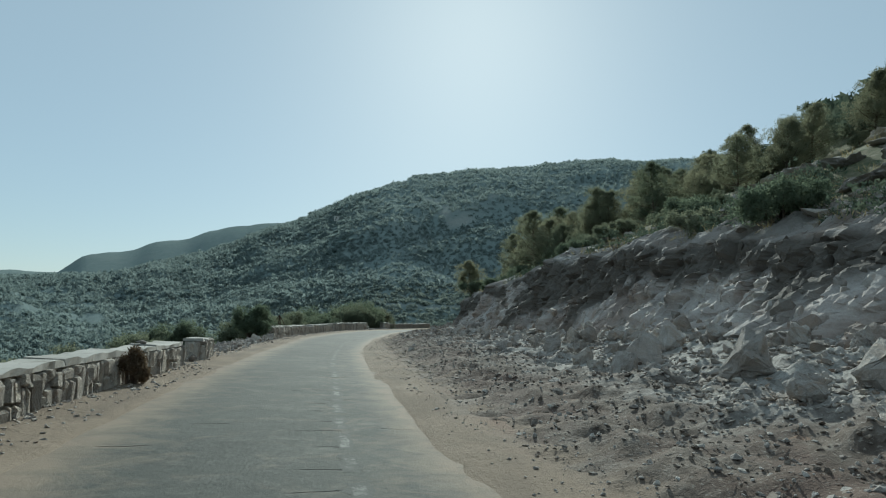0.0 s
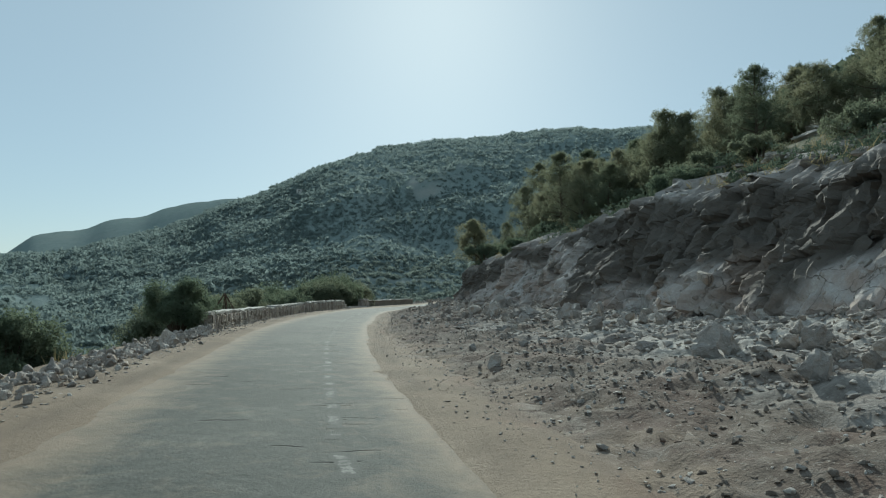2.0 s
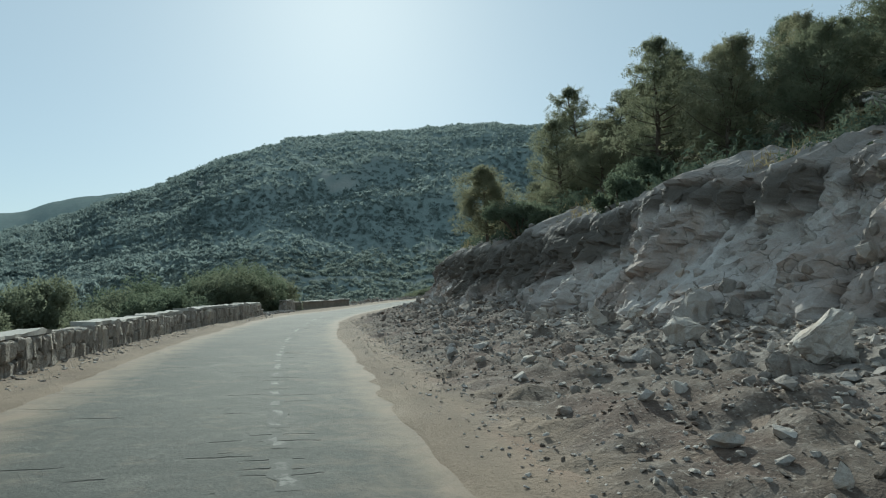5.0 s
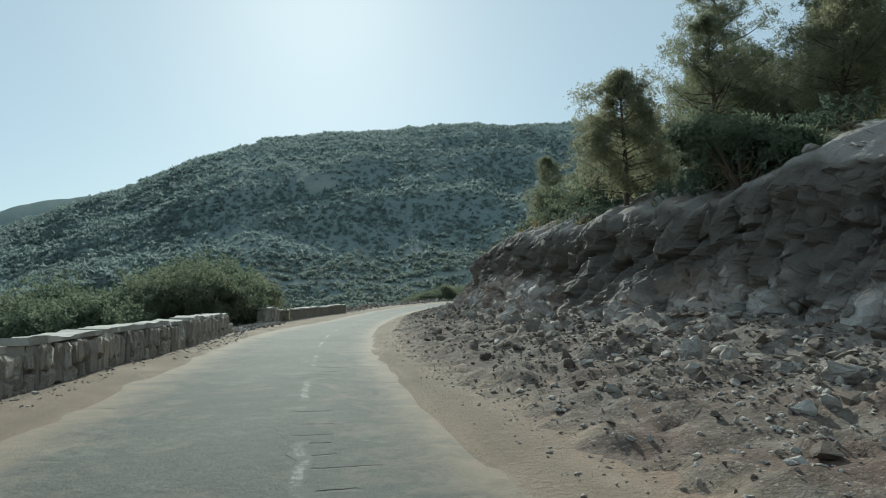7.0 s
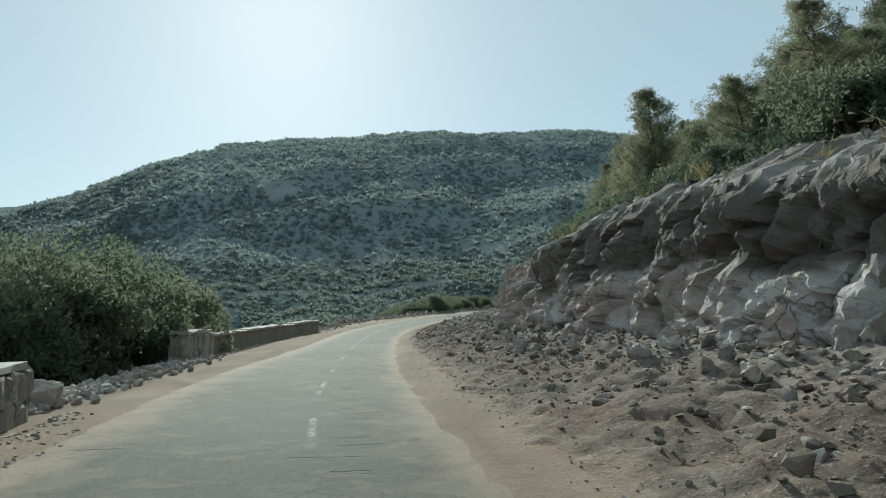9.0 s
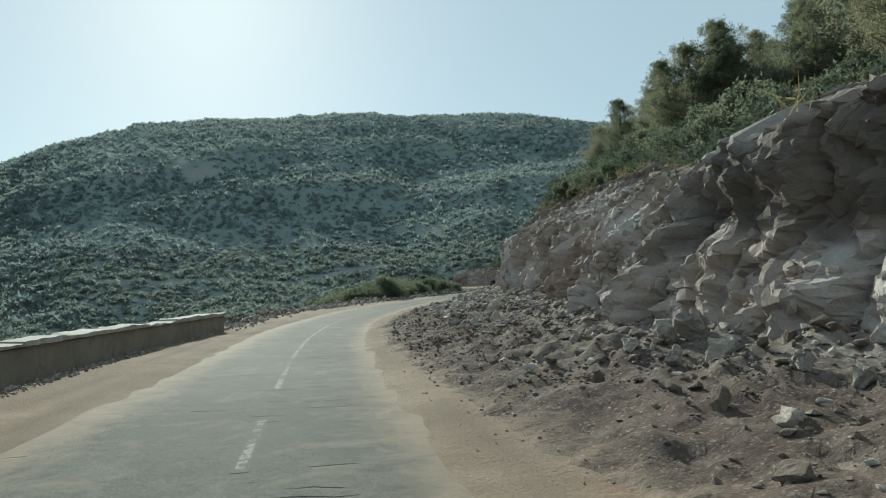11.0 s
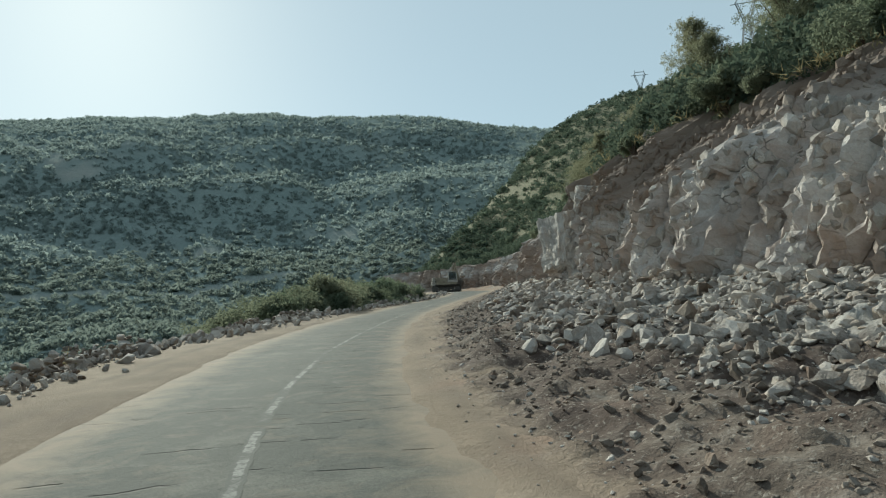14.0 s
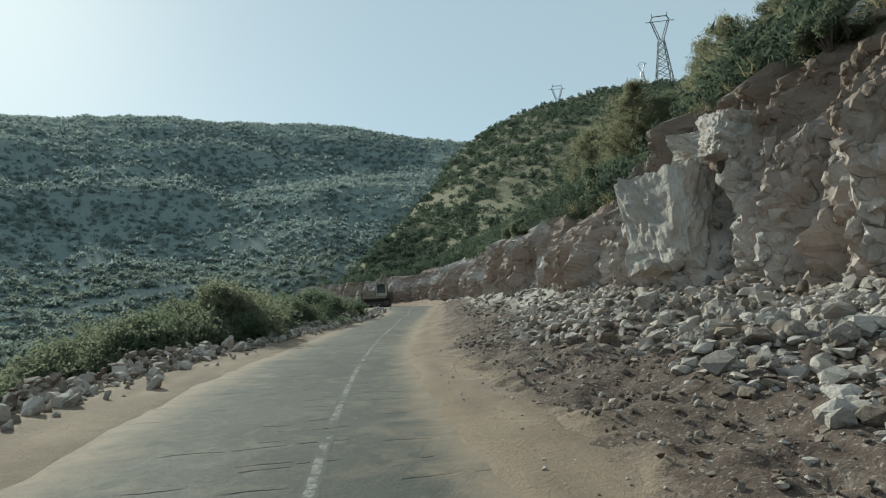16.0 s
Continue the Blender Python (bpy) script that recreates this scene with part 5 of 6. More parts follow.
def parapet(s0, s1, top, label, stones=True, gaps=(), cap=0.085, plain=False, rough=0.03):
    base = new("parapet_wall")
    x, y, h = at(s0, wall_d(s0))
    base.matrix_world = pose(x, y, h)
    tagged(base, label, "wall", "parapet walls")
    bpy.context.view_layer.update()
    under(part("core", run_along(s0 + 0.05, s1 - 0.05, -0.40, -0.015, -0.6, top - cap - 0.01, 0.3, rough), MAT_PLASTER if plain else MAT_MORTAR), base)
    if cap > 0:
        s = s0
        while s < s1 - 0.2:
            e = min(s + rng.uniform(1.6, 2.6), s1)
            if s1 - e < 0.5:
                e = s1
            if not any(a < (s + e) / 2 < b for a, b in gaps):
                under(part("coping_slab", run_along(s + 0.008, e - 0.008, -0.46, 0.045, top - cap + 0.004, top + rng.uniform(-0.03, 0.02), 0.16, 0.05), MAT_COPING, label="worn concrete coping"), base)
            s = e
    if stones:
        s = s0 + 0.03
        while s < s1 - 0.05:
            w = rng.uniform(0.11, 0.27)
            split = rng.uniform(0.16, 0.36)
            for za, zb in (((-0.05, top - cap),) if rng.random() < 0.25 else ((-0.06, split), (split, top - cap))):
                zc = (za + zb) / 2 + rng.uniform(-0.03, 0.03)
                ob = new("stone", WALLSTONES[rng.randrange(10)])
                x, y, h = at(s + w / 2, wall_d(s + w / 2) - 0.025 + rng.uniform(-0.02, 0.025))
                ob.matrix_world = pose(x, y, h + zc, rng.uniform(-11, 11), rng.uniform(-4, 4), heading(s) + rng.uniform(-4, 4)) @ Matrix.Diagonal((0.22, w * rng.uniform(0.86, 1.02), (zb - za) * rng.uniform(0.82, 1.05), 1))
                ob.parent = base
                ob.matrix_basis = base.matrix_world.inverted() @ ob.matrix_basis
            s += w * rng.uniform(0.92, 1.12)
        for end in (s0, s1):
            for k in range(3):
                for j in range(2):
                    ob = new("stone", WALLSTONES[rng.randrange(10)])
                    x, y, h = at(end, wall_d(end) - 0.10 - 0.12 * k)
                    ob.matrix_basis = base.matrix_world.inverted() @ pose(x, y, h + 0.10 + 0.24 * j, rng.uniform(-8, 8), 0, heading(end) + rng.uniform(-6, 6)) @ Matrix.Diagonal((0.14, 0.15, 0.27, 1))
                    ob.parent = base
    return base


rng = random.Random(51)
parapet(-8, 15.8, 0.57, "rough stone parapet wall with a broken concrete coping")
parapet(18.2, 19.7, 0.57, "short broken stub of stone parapet wall", cap=0.07)
parapet(36.4, 57.5, 0.65, "long rough stone parapet wall with a pale coping", gaps=((48.2, 48.9),))
parapet(58.0, 64.9, 0.70, "chipped stone parapet wall with a pale coping", gaps=((60.0, 61.2),))
parapet(65.6, 71.3, 0.74, "stone parapet wall with a broken end")
parapet(80.9, 83.2, 0.82, "rough stone end pier of the parapet wall", cap=0.08)
parapet(83.25, 100.6, 0.68, "low plastered earth coloured parapet wall", stones=False, plain=True, cap=0.09)

# ---- trees and shrubs ----
def tube(bm, pts, radii, sides=6):
    rings = []
    for i, (p, r) in enumerate(zip(pts, radii)):
        a = (pts[min(i + 1, len(pts) - 1)] - pts[max(i - 1, 0)]).normalized()
        u = a.orthogonal().normalized()
        w = a.cross(u)
        rings.append([bm.verts.new(p + (u * math.cos(t) + w * math.sin(t)) * r) for t in (2 * math.pi * k / sides for k in range(sides))])
    for a, b in zip(rings, rings[1:]):
        for k in range(sides):
            bm.faces.new((a[k], a[(k + 1) % sides], b[(k + 1) % sides], b[k]))
    bm.faces.new(rings[-1])


def blades(r, centres, n, length, width, up=0.35, loose=0.25):
    """Tufts: n thin leaves round each of the given centres, as vertices and faces."""
    c = np.repeat(np.array(centres), n, 0)
    a = r.normal(size=c.shape)
    a[:, 2] += up
    a /= np.linalg.norm(a, axis=1, keepdims=True)
    side = np.cross(a, r.normal(size=c.shape))
    side /= np.linalg.norm(side, axis=1, keepdims=True)
    ln = length * r.uniform(0.6, 1.25, (len(c), 1))
    c = c + r.normal(size=c.shape) * length * loose
    p = np.stack([c - side * width, c + a * ln, c + side * width], 1).reshape(-1, 3)
    return p, np.arange(len(p)).reshape(-1, 3)


def pine(seed, height, spread, tufts=2000, bare=None):
    """A young Aleppo pine: bent trunk, rising limbs, a full soft crown of needle tufts with a ragged top."""
    r = np.random.RandomState(seed)
    pr = random.Random(seed)
    root = new("pine_tree")
    bm = bmesh.new()
    bend = Vector((pr.uniform(-0.10, 0.10), pr.uniform(-0.10, 0.10), 0))
    steps = (0, 0.15, 0.3, 0.45, 0.6, 0.75, 0.9, 1.0)
    pts = [Vector((bend.x * t * t * height, bend.y * t * t * height, -0.3 + t * (height * 0.96 + 0.3))) + Vector((pr.uniform(-1, 1), pr.uniform(-1, 1), 0)) * 0.02 * height * t for t in steps]
    tube(bm, pts, [0.022 * height * (1 - 0.93 * t) + 0.008 for t in steps], 7)
    low = bare or pr.uniform(0.06, 0.14)
    cs = []
    limbs = 58
    for k in range(limbs):
        t = low + (1 - low) * ((k + pr.random()) / limbs) ** 0.9
        i = min(int(t * 7), 6)
        a = pts[i].lerp(pts[i + 1], t * 7 - i)
        q = (t - low) / (1 - low)
        ang = k * 2.4 + pr.uniform(-0.6, 0.6)
        env = math.sin(math.pi * min(0.97, 0.17 + 0.82 * q) ** 0.78) ** 0.7
        reach = spread * env * (1.08 - 0.42 * q) * pr.uniform(0.55, 1.18) + 0.06
        b = a + Vector((math.cos(ang) * reach, math.sin(ang) * reach, reach * pr.uniform(0.15, 0.65)))
        m = a.lerp(b, 0.5) - Vector((0, 0, 0.07 * reach))
        tube(bm, [a, m, b], [0.009 * height * (1 - t * 0.7), 0.005 * height * (1 - t * 0.6), 0.004], 4)
        n = int(tufts / limbs * (0.4 + env))
        # tufts gather in sprays along the limb
        sprays = [(pr.uniform(0.35, 1.05), pr.gauss(0, 0.12), pr.gauss(0, 0.12), pr.gauss(0.03, 0.08)) for _ in range(5)]
        for j in range(n):
            w, ox, oy, oz = sprays[j % 5]
            p = m.lerp(b, w * 2 - 1) if w > 0.5 else a.lerp(m, w * 2)
            e = 0.05 + 0.085 * reach
            cs.append((p.x + ox * reach + pr.uniform(-1.6, 1.6) * e, p.y + oy * reach + pr.uniform(-1.6, 1.6) * e, p.z + oz * reach + pr.uniform(-1.2, 1.4) * e))
    for k in range(22):
        cs.append((pts[-1].x + pr.gauss(0, 0.07), pts[-1].y + pr.gauss(0, 0.07), pts[-1].z + pr.uniform(-0.5, 0.2)))
    part("trunk", bm, MAT_BARK, root, "grey brown bark", True)
    v, f = blades(r, cs, 13, 0.009 * height + 0.05, 0.008 + 0.0010 * height, 0.45, 0.55)
    mesh_object("crown", v.tolist(), f.tolist(), MAT_PINE, False, parent=root)
    return root


def shrub(seed, height, spread, lobes, per, mat, name="shrub", leaf=0.10):
    """A mastic or oak scrub bush: several stems, uneven lobes of small leaves."""
    r = np.random.RandomState(seed)
    pr = random.Random(seed)
    root = new(name)
    bm = bmesh.new()
    cs = []
    for k in range(lobes):
        ang, q = pr.uniform(0, 6.28), pr.random() ** 0.6
        c = Vector((math.cos(ang) * q * spread, math.sin(ang) * q * spread, height * pr.uniform(0.35, 0.85) * (1 - 0.35 * q)))
        tube(bm, [Vector((c.x * 0.1, c.y * 0.1, -0.2)), Vector((c.x * 0.5, c.y * 0.5, c.z * 0.55)), c], [0.045, 0.03, 0.012], 5)
        size = spread * pr.uniform(0.22, 0.42)
        for j in range(per):
            g = Vector((pr.gauss(0, 1), pr.gauss(0, 1), pr.gauss(0, 0.8))).normalized() * size * pr.uniform(0.45, 1.05)
            z = max(c.z + g.z, 0.05)
            cs.append((c.x + g.x, c.y + g.y, z))
    part("branchwork", bm, MAT_BARK, root, "grey woody branches", True)
    v, f = blades(r, cs, 10, leaf * 1.35, leaf * 0.34, 0.25, 0.6)
    mesh_object("foliage", v.tolist(), f.tolist(), mat, False, parent=root)
    return root


def ground_at(s, d):
    x, y, h = at(s, d)
    return x, y, h + plant_z(s, d)


PINES = [pine(100 + k, 1.0 * h, sp) for k, (h, sp) in enumerate(((4.0, 1.45), (4.6, 1.55), (5.2, 1.75), (5.8, 1.9), (6.4, 2.1), (3.4, 1.4)))]
PINE_H = [4.0, 4.6, 5.2, 5.8, 6.4, 3.4]
SHRUBS = [shrub(200 + k, h, sp, 13, 95, MAT_BUSH, leaf=0.062) for k, (h, sp) in enumerate(((1.0, 0.8), (1.5, 1.1), (2.0, 1.4), (1.2, 1.3)))]
SHRUB_H = [1.0, 1.5, 2.0, 1.2]
TALL = [shrub(300 + k, h, sp, 34, 95, MAT_BUSH, "tall_bush", 0.085) for k, (h, sp) in enumerate(((4.6, 2.1), (3.4, 1.7)))]
TALL_H = [4.6, 3.4]
for t in PINES:
    tagged(t, "dark green Aleppo pine with an open uneven crown", "tree", "pines on the slope above the cut")
for t in TALL:
    tagged(t, "tall dark green bush growing below the road edge", "bush", "bushes below the road")
for t in SHRUBS:
    tagged(t, "dense green scrub bush on dry ground", "shrub", "scrub bushes")


def plant(protos, heights, x, y, z, h, rng, label="", group=""):
    k = min(range(len(protos)), key=lambda i: abs(heights[i] - h) + rng.uniform(0, 1.0))
    sc = h / heights[k]
    m = pose(x, y, z - 0.05, rng.uniform(-3, 3), rng.uniform(-3, 3), rng.uniform(0, 360)) @ Matrix.Diagonal((sc * rng.uniform(0.9, 1.1), sc * rng.uniform(0.9, 1.1), sc, 1))
    if k in used_by(protos):
        ob = copy_thing(protos[k], Matrix.Identity(4))
    else:
        ob = protos[k]
        used_by(protos).add(k)
    ob.matrix_basis = m
    return tagged(ob, label, "", group)


_used = {}


def used_by(protos):
    return _used.setdefault(id(protos), set())


rng = random.Random(61)
# single trees that stand out, by place and height
LONE = pine(131, 3.9, 1.45, 3000, 0.22)
tagged(LONE, "lone pine with a bare trunk above the cut", "tree", "pines on the slope above the cut")
i = int(np.argmin(np.hypot(CX - 3.75, CY - 64.9)))
LONE.matrix_basis = pose(3.75, 64.9, CZ[i] + plant_z(SDEN[i], (3.75 - CX[i]) * TY[i] - (64.9 - CY[i]) * TX[i]) - 0.1, 4, -8, 40)
KEY_PINES = [(9.9, 68.7, 6.4), (8.6, 58.2, 5.4), (8.8, 54.4, 4.3), (9.4, 51.0, 3.3), (11.0, 47.6, 3.4), (16.9, 49.5, 4.2), (11.5, 62.0, 5.4), (13.0, 57.0, 4.6), (12.5, 66.5, 5.0), (10.4, 60.0, 4.6), (9.9, 56.2, 4.0), (10.8, 53.0, 3.9), (11.6, 50.5, 3.6), (8.2, 62.4, 3.6), (10.0, 64.6, 5.2), (8.4, 67.3, 5.0)]
for x, y, h in KEY_PINES:
    i = int(np.argmin(np.hypot(CX - x, CY - y)))
    d = (x - CX[i]) * TY[i] - (y - CY[i]) * TX[i]
    plant(PINES, PINE_H, x, y, CZ[i] + plant_z(SDEN[i], d), h, rng)
for k in range(150):
    s = rng.uniform(34, 150)
    td = top_d(s)
    d = td + (3.5 if s < 90 else 2.5) + 16 * rng.random() ** 1.2
    if s < 42:
        d += 5
    if 42 <= s < 82 and d < td + 6:
        continue
    if 78 < s < 97 and d < td + 6 and rng.random() < 0.6:
        continue
    x, y, z = ground_at(s, d)
    plant(PINES, PINE_H, x, y, z, rng.uniform(2.4, 4.6), rng)
for k in range(16):
    s = rng.uniform(-8, 38)
    d = top_d(s) + rng.uniform(14, 28)
    x, y, z = ground_at(s, d)
    plant(PINES, PINE_H, x, y, z, rng.uniform(2.8, 4.8), rng)
for k in range(185):
    s = rng.uniform(0, 165)
    td = top_d(s)
    d = td + 0.4 + 20 * rng.random() ** 1.5
    if s < 34 and rng.random() < 0.5:
        continue
    x, y, z = ground_at(s, d)
    plant(SHRUBS, SHRUB_H, x, y, z, rng.uniform(0.5, 1.7), rng)
# valley side
VALLEY = [(-18, 42, 4.4), (-15, 30, 3.2), (-22, 36, 3.6), (-17, 58, 3.2), (-13.5, 60, 2.6), (-7.4, 86.5, 5.8), (-9.2, 83.5, 6.8), (-7.0, 91.0, 4.2), (-10.6, 88, 7.0), (-13.5, 82, 7.4), (-8.6, 80.0, 5.4), (-10.4, 28.6, 2.4), (-11.7, 42, 2.7), (-11.0, 49, 2.5), (-11.4, 46, 2.6), (-10.7, 52.5, 2.7), (-9.7, 37.2, 2.2),
          (-14.0, 78, 6.0), (-12.6, 75.5, 5.4), (-16, 73, 6.2), (-15.5, 86, 6.8), (-18, 79, 7.0), (-10.4, 24.5, 2.0), (-11.5, 28.5, 2.4), (-14, 33, 2.8), (-12.5, 21, 2.2)]
for x, y, h in VALLEY:
    i = int(np.argmin(np.hypot(CX - x, CY - y)))
    d = (x - CX[i]) * TY[i] - (y - CY[i]) * TX[i]
    plant(TALL, TALL_H, x, y, CZ[i] + ground_z(SDEN[i], d), h, rng)
for k in range(66):
    s = rng.uniform(0, 178)
    d = -7.0 - 20 * rng.random() ** 0.9
    if 100 < s < 132:
        d -= 5
    if s > 128:
        d = min(d, float(drop_d(s)) - 2.5)
    x, y, z = ground_at(s, d)
    plant(SHRUBS, SHRUB_H, x, y, z, min(rng.uniform(1.2, 3.0), 0.6 - ground_z(s, d)) if s < 132 else rng.uniform(1.5, 3.0), rng, "green scrub bush on the valley slope", "bushes below the road")
for k in range(40):
    s = rng.uniform(130.5, 147)
    d = float(drop_d(s)) - 0.9 - rng.uniform(0, 4.5)
    x, y, z = ground_at(s, d)
    plant(TALL, TALL_H, x, y, z, rng.uniform(1.0, 2.4) + 0.03 * (s - 125) - ground_z(s, d), rng, "tall green bush beside the bend of the road", "bushes at the bend")

DRY = shrub(410, 0.66, 0.22, 9, 60, MAT_DRYBUSH, "dry_bush", 0.045)
tagged(DRY, "small narrow dry brown bush against the parapet wall", "bush")
x, y, h = at(11.7, -2.88)
DRY.matrix_basis = pose(x, y, h + 0.03) @ Matrix.Diagonal((0.9, 0.9, 1.0, 1))
for protos in (PINES, SHRUBS, TALL):
    for k, ob in enumerate(protos):
        if k not in used_by(protos):
            for o in (*ob.children_recursive, ob):
                bpy.data.objects.remove(o)

# ---- woods and grass that nobody could count ----
def clumps(name, spots, tri, label, mat, seed):
    r = np.random.RandomState(seed)
    vs = []
    for (x, y, z, w, h) in spots:
        g = r.normal(size=(tri, 3))
        g /= np.linalg.norm(g, axis=1, keepdims=True)
        c = g * (w, w, h * 0.55) * r.uniform(0.35, 0.8, (tri, 1)) + (x, y, z + h * 0.5)
        a = r.normal(size=(tri, 3, 3)) * (w * 1.35 / tri ** 0.5, w * 1.35 / tri ** 0.5, h * 1.0 / tri ** 0.5)
        vs.append((c[:, None, :] + a).reshape(-1, 3))
    v = np.concatenate(vs)
    return mesh_object(name, v.tolist(), np.arange(len(v)).reshape(-1, 3).tolist(), mat, False, label, "woods", "stuff")


rng = random.Random(71)
spots, near_spots, forest = [], [], []
while len(spots) < 30000:
    az = rng.uniform(-30, 46) if rng.random() < 0.9 else rng.uniform(-66, -36)
    r = rng.uniform(140, 400) if rng.random() < 0.55 else rng.uniform(400, 655)
    x, y = HX + r * math.sin(radians(az)), HY + r * math.cos(radians(az))
    if fbm(x * 0.02, y * 0.02, 4.0) < -0.22 and rng.random() < 0.45:
        continue
    if az > -8 and rng.random() < 0.15:
        continue
    if -16 < az < 26 and bare_share(az, r) > 0.25:
        continue
    w = rng.uniform(0.8, 2.0) * (0.5 + 0.5 * min(1.0, r / 450))
    (near_spots if r < 270 else spots).append((x, y, hill_z(az, r) - 0.3, w, w * rng.uniform(0.9, 1.5)))
while len(forest) < 20000:
    # pine forest on the valley side of the mountain
    az, r = rng.uniform(-62, -4), (math.sqrt(rng.uniform(120 ** 2, 640 ** 2)) if rng.random() < 0.75 else rng.uniform(100, 260))
    if az > -12 and rng.random() < (az + 12) / 8:
        continue
    x, y = HX + r * math.sin(radians(az)), HY + r * math.cos(radians(az))
    if fbm(x * 0.015, y * 0.015, 8.0) < -0.25 and rng.random() < 0.7:
        continue
    w = rng.uniform(1.1, 2.6) * (0.5 + 0.5 * min(1.0, r / 450))
    forest.append((x, y, hill_z(az, r) - 0.3, w, w * rng.uniform(1.0, 1.6)))
for k in range(9000):
    # bushes that cover the near valley floor
    az, r = rng.uniform(-20, 46), rng.uniform(105, 285)
    if bare_share(az, r) > 0.2:
        continue
    w = rng.uniform(0.7, 1.7)
    near_spots.append((HX + r * math.sin(radians(az)), HY + r * math.cos(radians(az)), hill_z(az, r) - 0.3, w, w * rng.uniform(0.8, 1.3)))
clumps("far_forest", forest, 14, "dense dark pine forest on the lower mountain side", MAT_FOREST_HAZED, 25)
clumps("far_woods", spots, 14, "scattered dark bushes and pines over the far mountain", MAT_WOODS_HAZED, 5)
clumps("valley_woods", near_spots, 22, "low grey green scrub on the valley floor", MAT_VALLEY_HAZED, 15)
spots = []
while len(spots) < 3000:
    s = rng.uniform(-20, 205)
    d = (34 if s < 125 else 26) + 100 * rng.random() ** 1.2
    if fbm(s * 0.06, d * 0.06, 14.0) < -0.15 and rng.random() < 0.7:
        continue
    x, y, z = hill_at(s, d)
    w = rng.uniform(0.7, 1.7)
    spots.append((x, y, z - 0.2, w, w * rng.uniform(0.9, 1.6)))
while len(spots) < 4600:
    az, r = rng.uniform(24, 42), rng.uniform(70, 135)
    w = rng.uniform(0.5, 1.2)
    spots.append((PX + r * math.sin(radians(az)), PY + r * math.cos(radians(az)), spur_z(az, r) - 0.2, w, w * rng.uniform(0.9, 1.5)))
while len(spots) < 9600:
    az, r = rng.uniform(28, 78), math.sqrt(rng.uniform(75 ** 2, 262 ** 2))
    if spur_z(az, r) < 3 or fbm(az * 0.3, r * 0.05, 3.0) < -0.6:
        continue
    w = rng.uniform(0.5, 1.5)
    spots.append((PX + r * math.sin(radians(az)), PY + r * math.cos(radians(az)), spur_z(az, r) - 0.2, w, w * rng.uniform(0.9, 1.6)))
clumps("slope_scrub", spots, 44, "dense green scrub and small pines on the near hill", MAT_BUSH_STUFF, 6)
spots = []
while len(spots) < 3200:
    s, d = rng.uniform(-30, 185), -9 - 36 * rng.random()
    x, y, z = ground_at(s, d)
    w = rng.uniform(0.5, 1.3)
    spots.append((x, y, z - 0.2, w, w))
clumps("valley_scrub", spots, 22, "low green scrub on the valley slope", MAT_BUSH_STUFF, 7)

cs = []
r = np.random.RandomState(19)
for k in range(3200):
    s = rng.uniform(0, 150)
    if fbm(s * 0.28, 3.0, 51.0) < (0.10 if s < 60 else -0.06) and s < 124:
        continue
    d = top_d(s) + rng.uniform(0.2, 3.6) + 0.3
    x, y, z = ground_at(s, d)
    w = rng.uniform(0.12, 0.42)
    for j in range(14):
        cs.append((x + rng.gauss(0, w), y + rng.gauss(0, w), z + abs(rng.gauss(0, w * 0.9))))
v, f = blades(r, cs, 7, 0.14, 0.031, 0.3)
mesh_object("edge_scrub", v.tolist(), f.tolist(), MAT_BUSH_STUFF, False, "low olive green scrub hanging over the edge of the cut", "scrub", "stuff")
cs = []
r = np.random.RandomState(29)
for k in range(2300):
    s = rng.uniform(112, 204)
    d = top_d(s) + 0.6 + 17 * rng.random()
    x, y, z = ground_at(s, d)
    w = rng.uniform(0.35, 0.95)
    for j in range(34):
        g = Vector((rng.gauss(0, 1), rng.gauss(0, 1), rng.gauss(0, 1))).normalized() * w * rng.uniform(0.6, 1.0)
        cs.append((x + g.x, y + g.y, z + max(0.05, w * 0.8 + g.z * 1.2)))
v, f = blades(r, cs, 5, 0.24, 0.06, 0.3)
mesh_object("hanging_scrub", v.tolist(), f.tolist(), MAT_BUSH_STUFF, False, "dense green scrub above the far end of the cut", "scrub", "stuff")
cs = []
r = np.random.RandomState(9)
for k in range(5200):
    s = rng.uniform(0, 140)
    d = top_d(s) + rng.uniform(-0.1, 7.0) if rng.random() < 0.85 else -4.9 - rng.random() * 2
    if fbm(s * 0.4, d * 0.4, 21.0) < 0.0:
        continue
    x, y, z = ground_at(s, max(d, top_d(s) + 0.05) if d > 0 else d)
    cs.append((x, y, z + 0.02))
v, f = blades(r, cs, 9, 0.34, 0.012, 1.3)
mesh_object("dry_grass", v.tolist(), f.tolist(), MAT_DRY, False, "dry straw coloured grass tufts on the slope", "grass", "stuff")

# ---- sign frame behind the parapet ----
def bar(bm, a, b, w, t=None):
    """A square bar from a to b."""
    a, b = Vector(a), Vector(b)
    d = (b - a).normalized()
    u = d.orthogonal().normalized()
    q = d.cross(u)
    t = t or w
    ring = []
    for p in (a, b):
        ring.append([bm.verts.new(p + u * i * w / 2 + q * j * t / 2) for i, j in ((-1, -1), (1, -1), (1, 1), (-1, 1))])
    for k in range(4):
        bm.faces.new((ring[0][k], ring[0][(k + 1) % 4], ring[1][(k + 1) % 4], ring[1][k]))
    bm.faces.new(ring[0][::-1])
    bm.faces.new(ring[1])


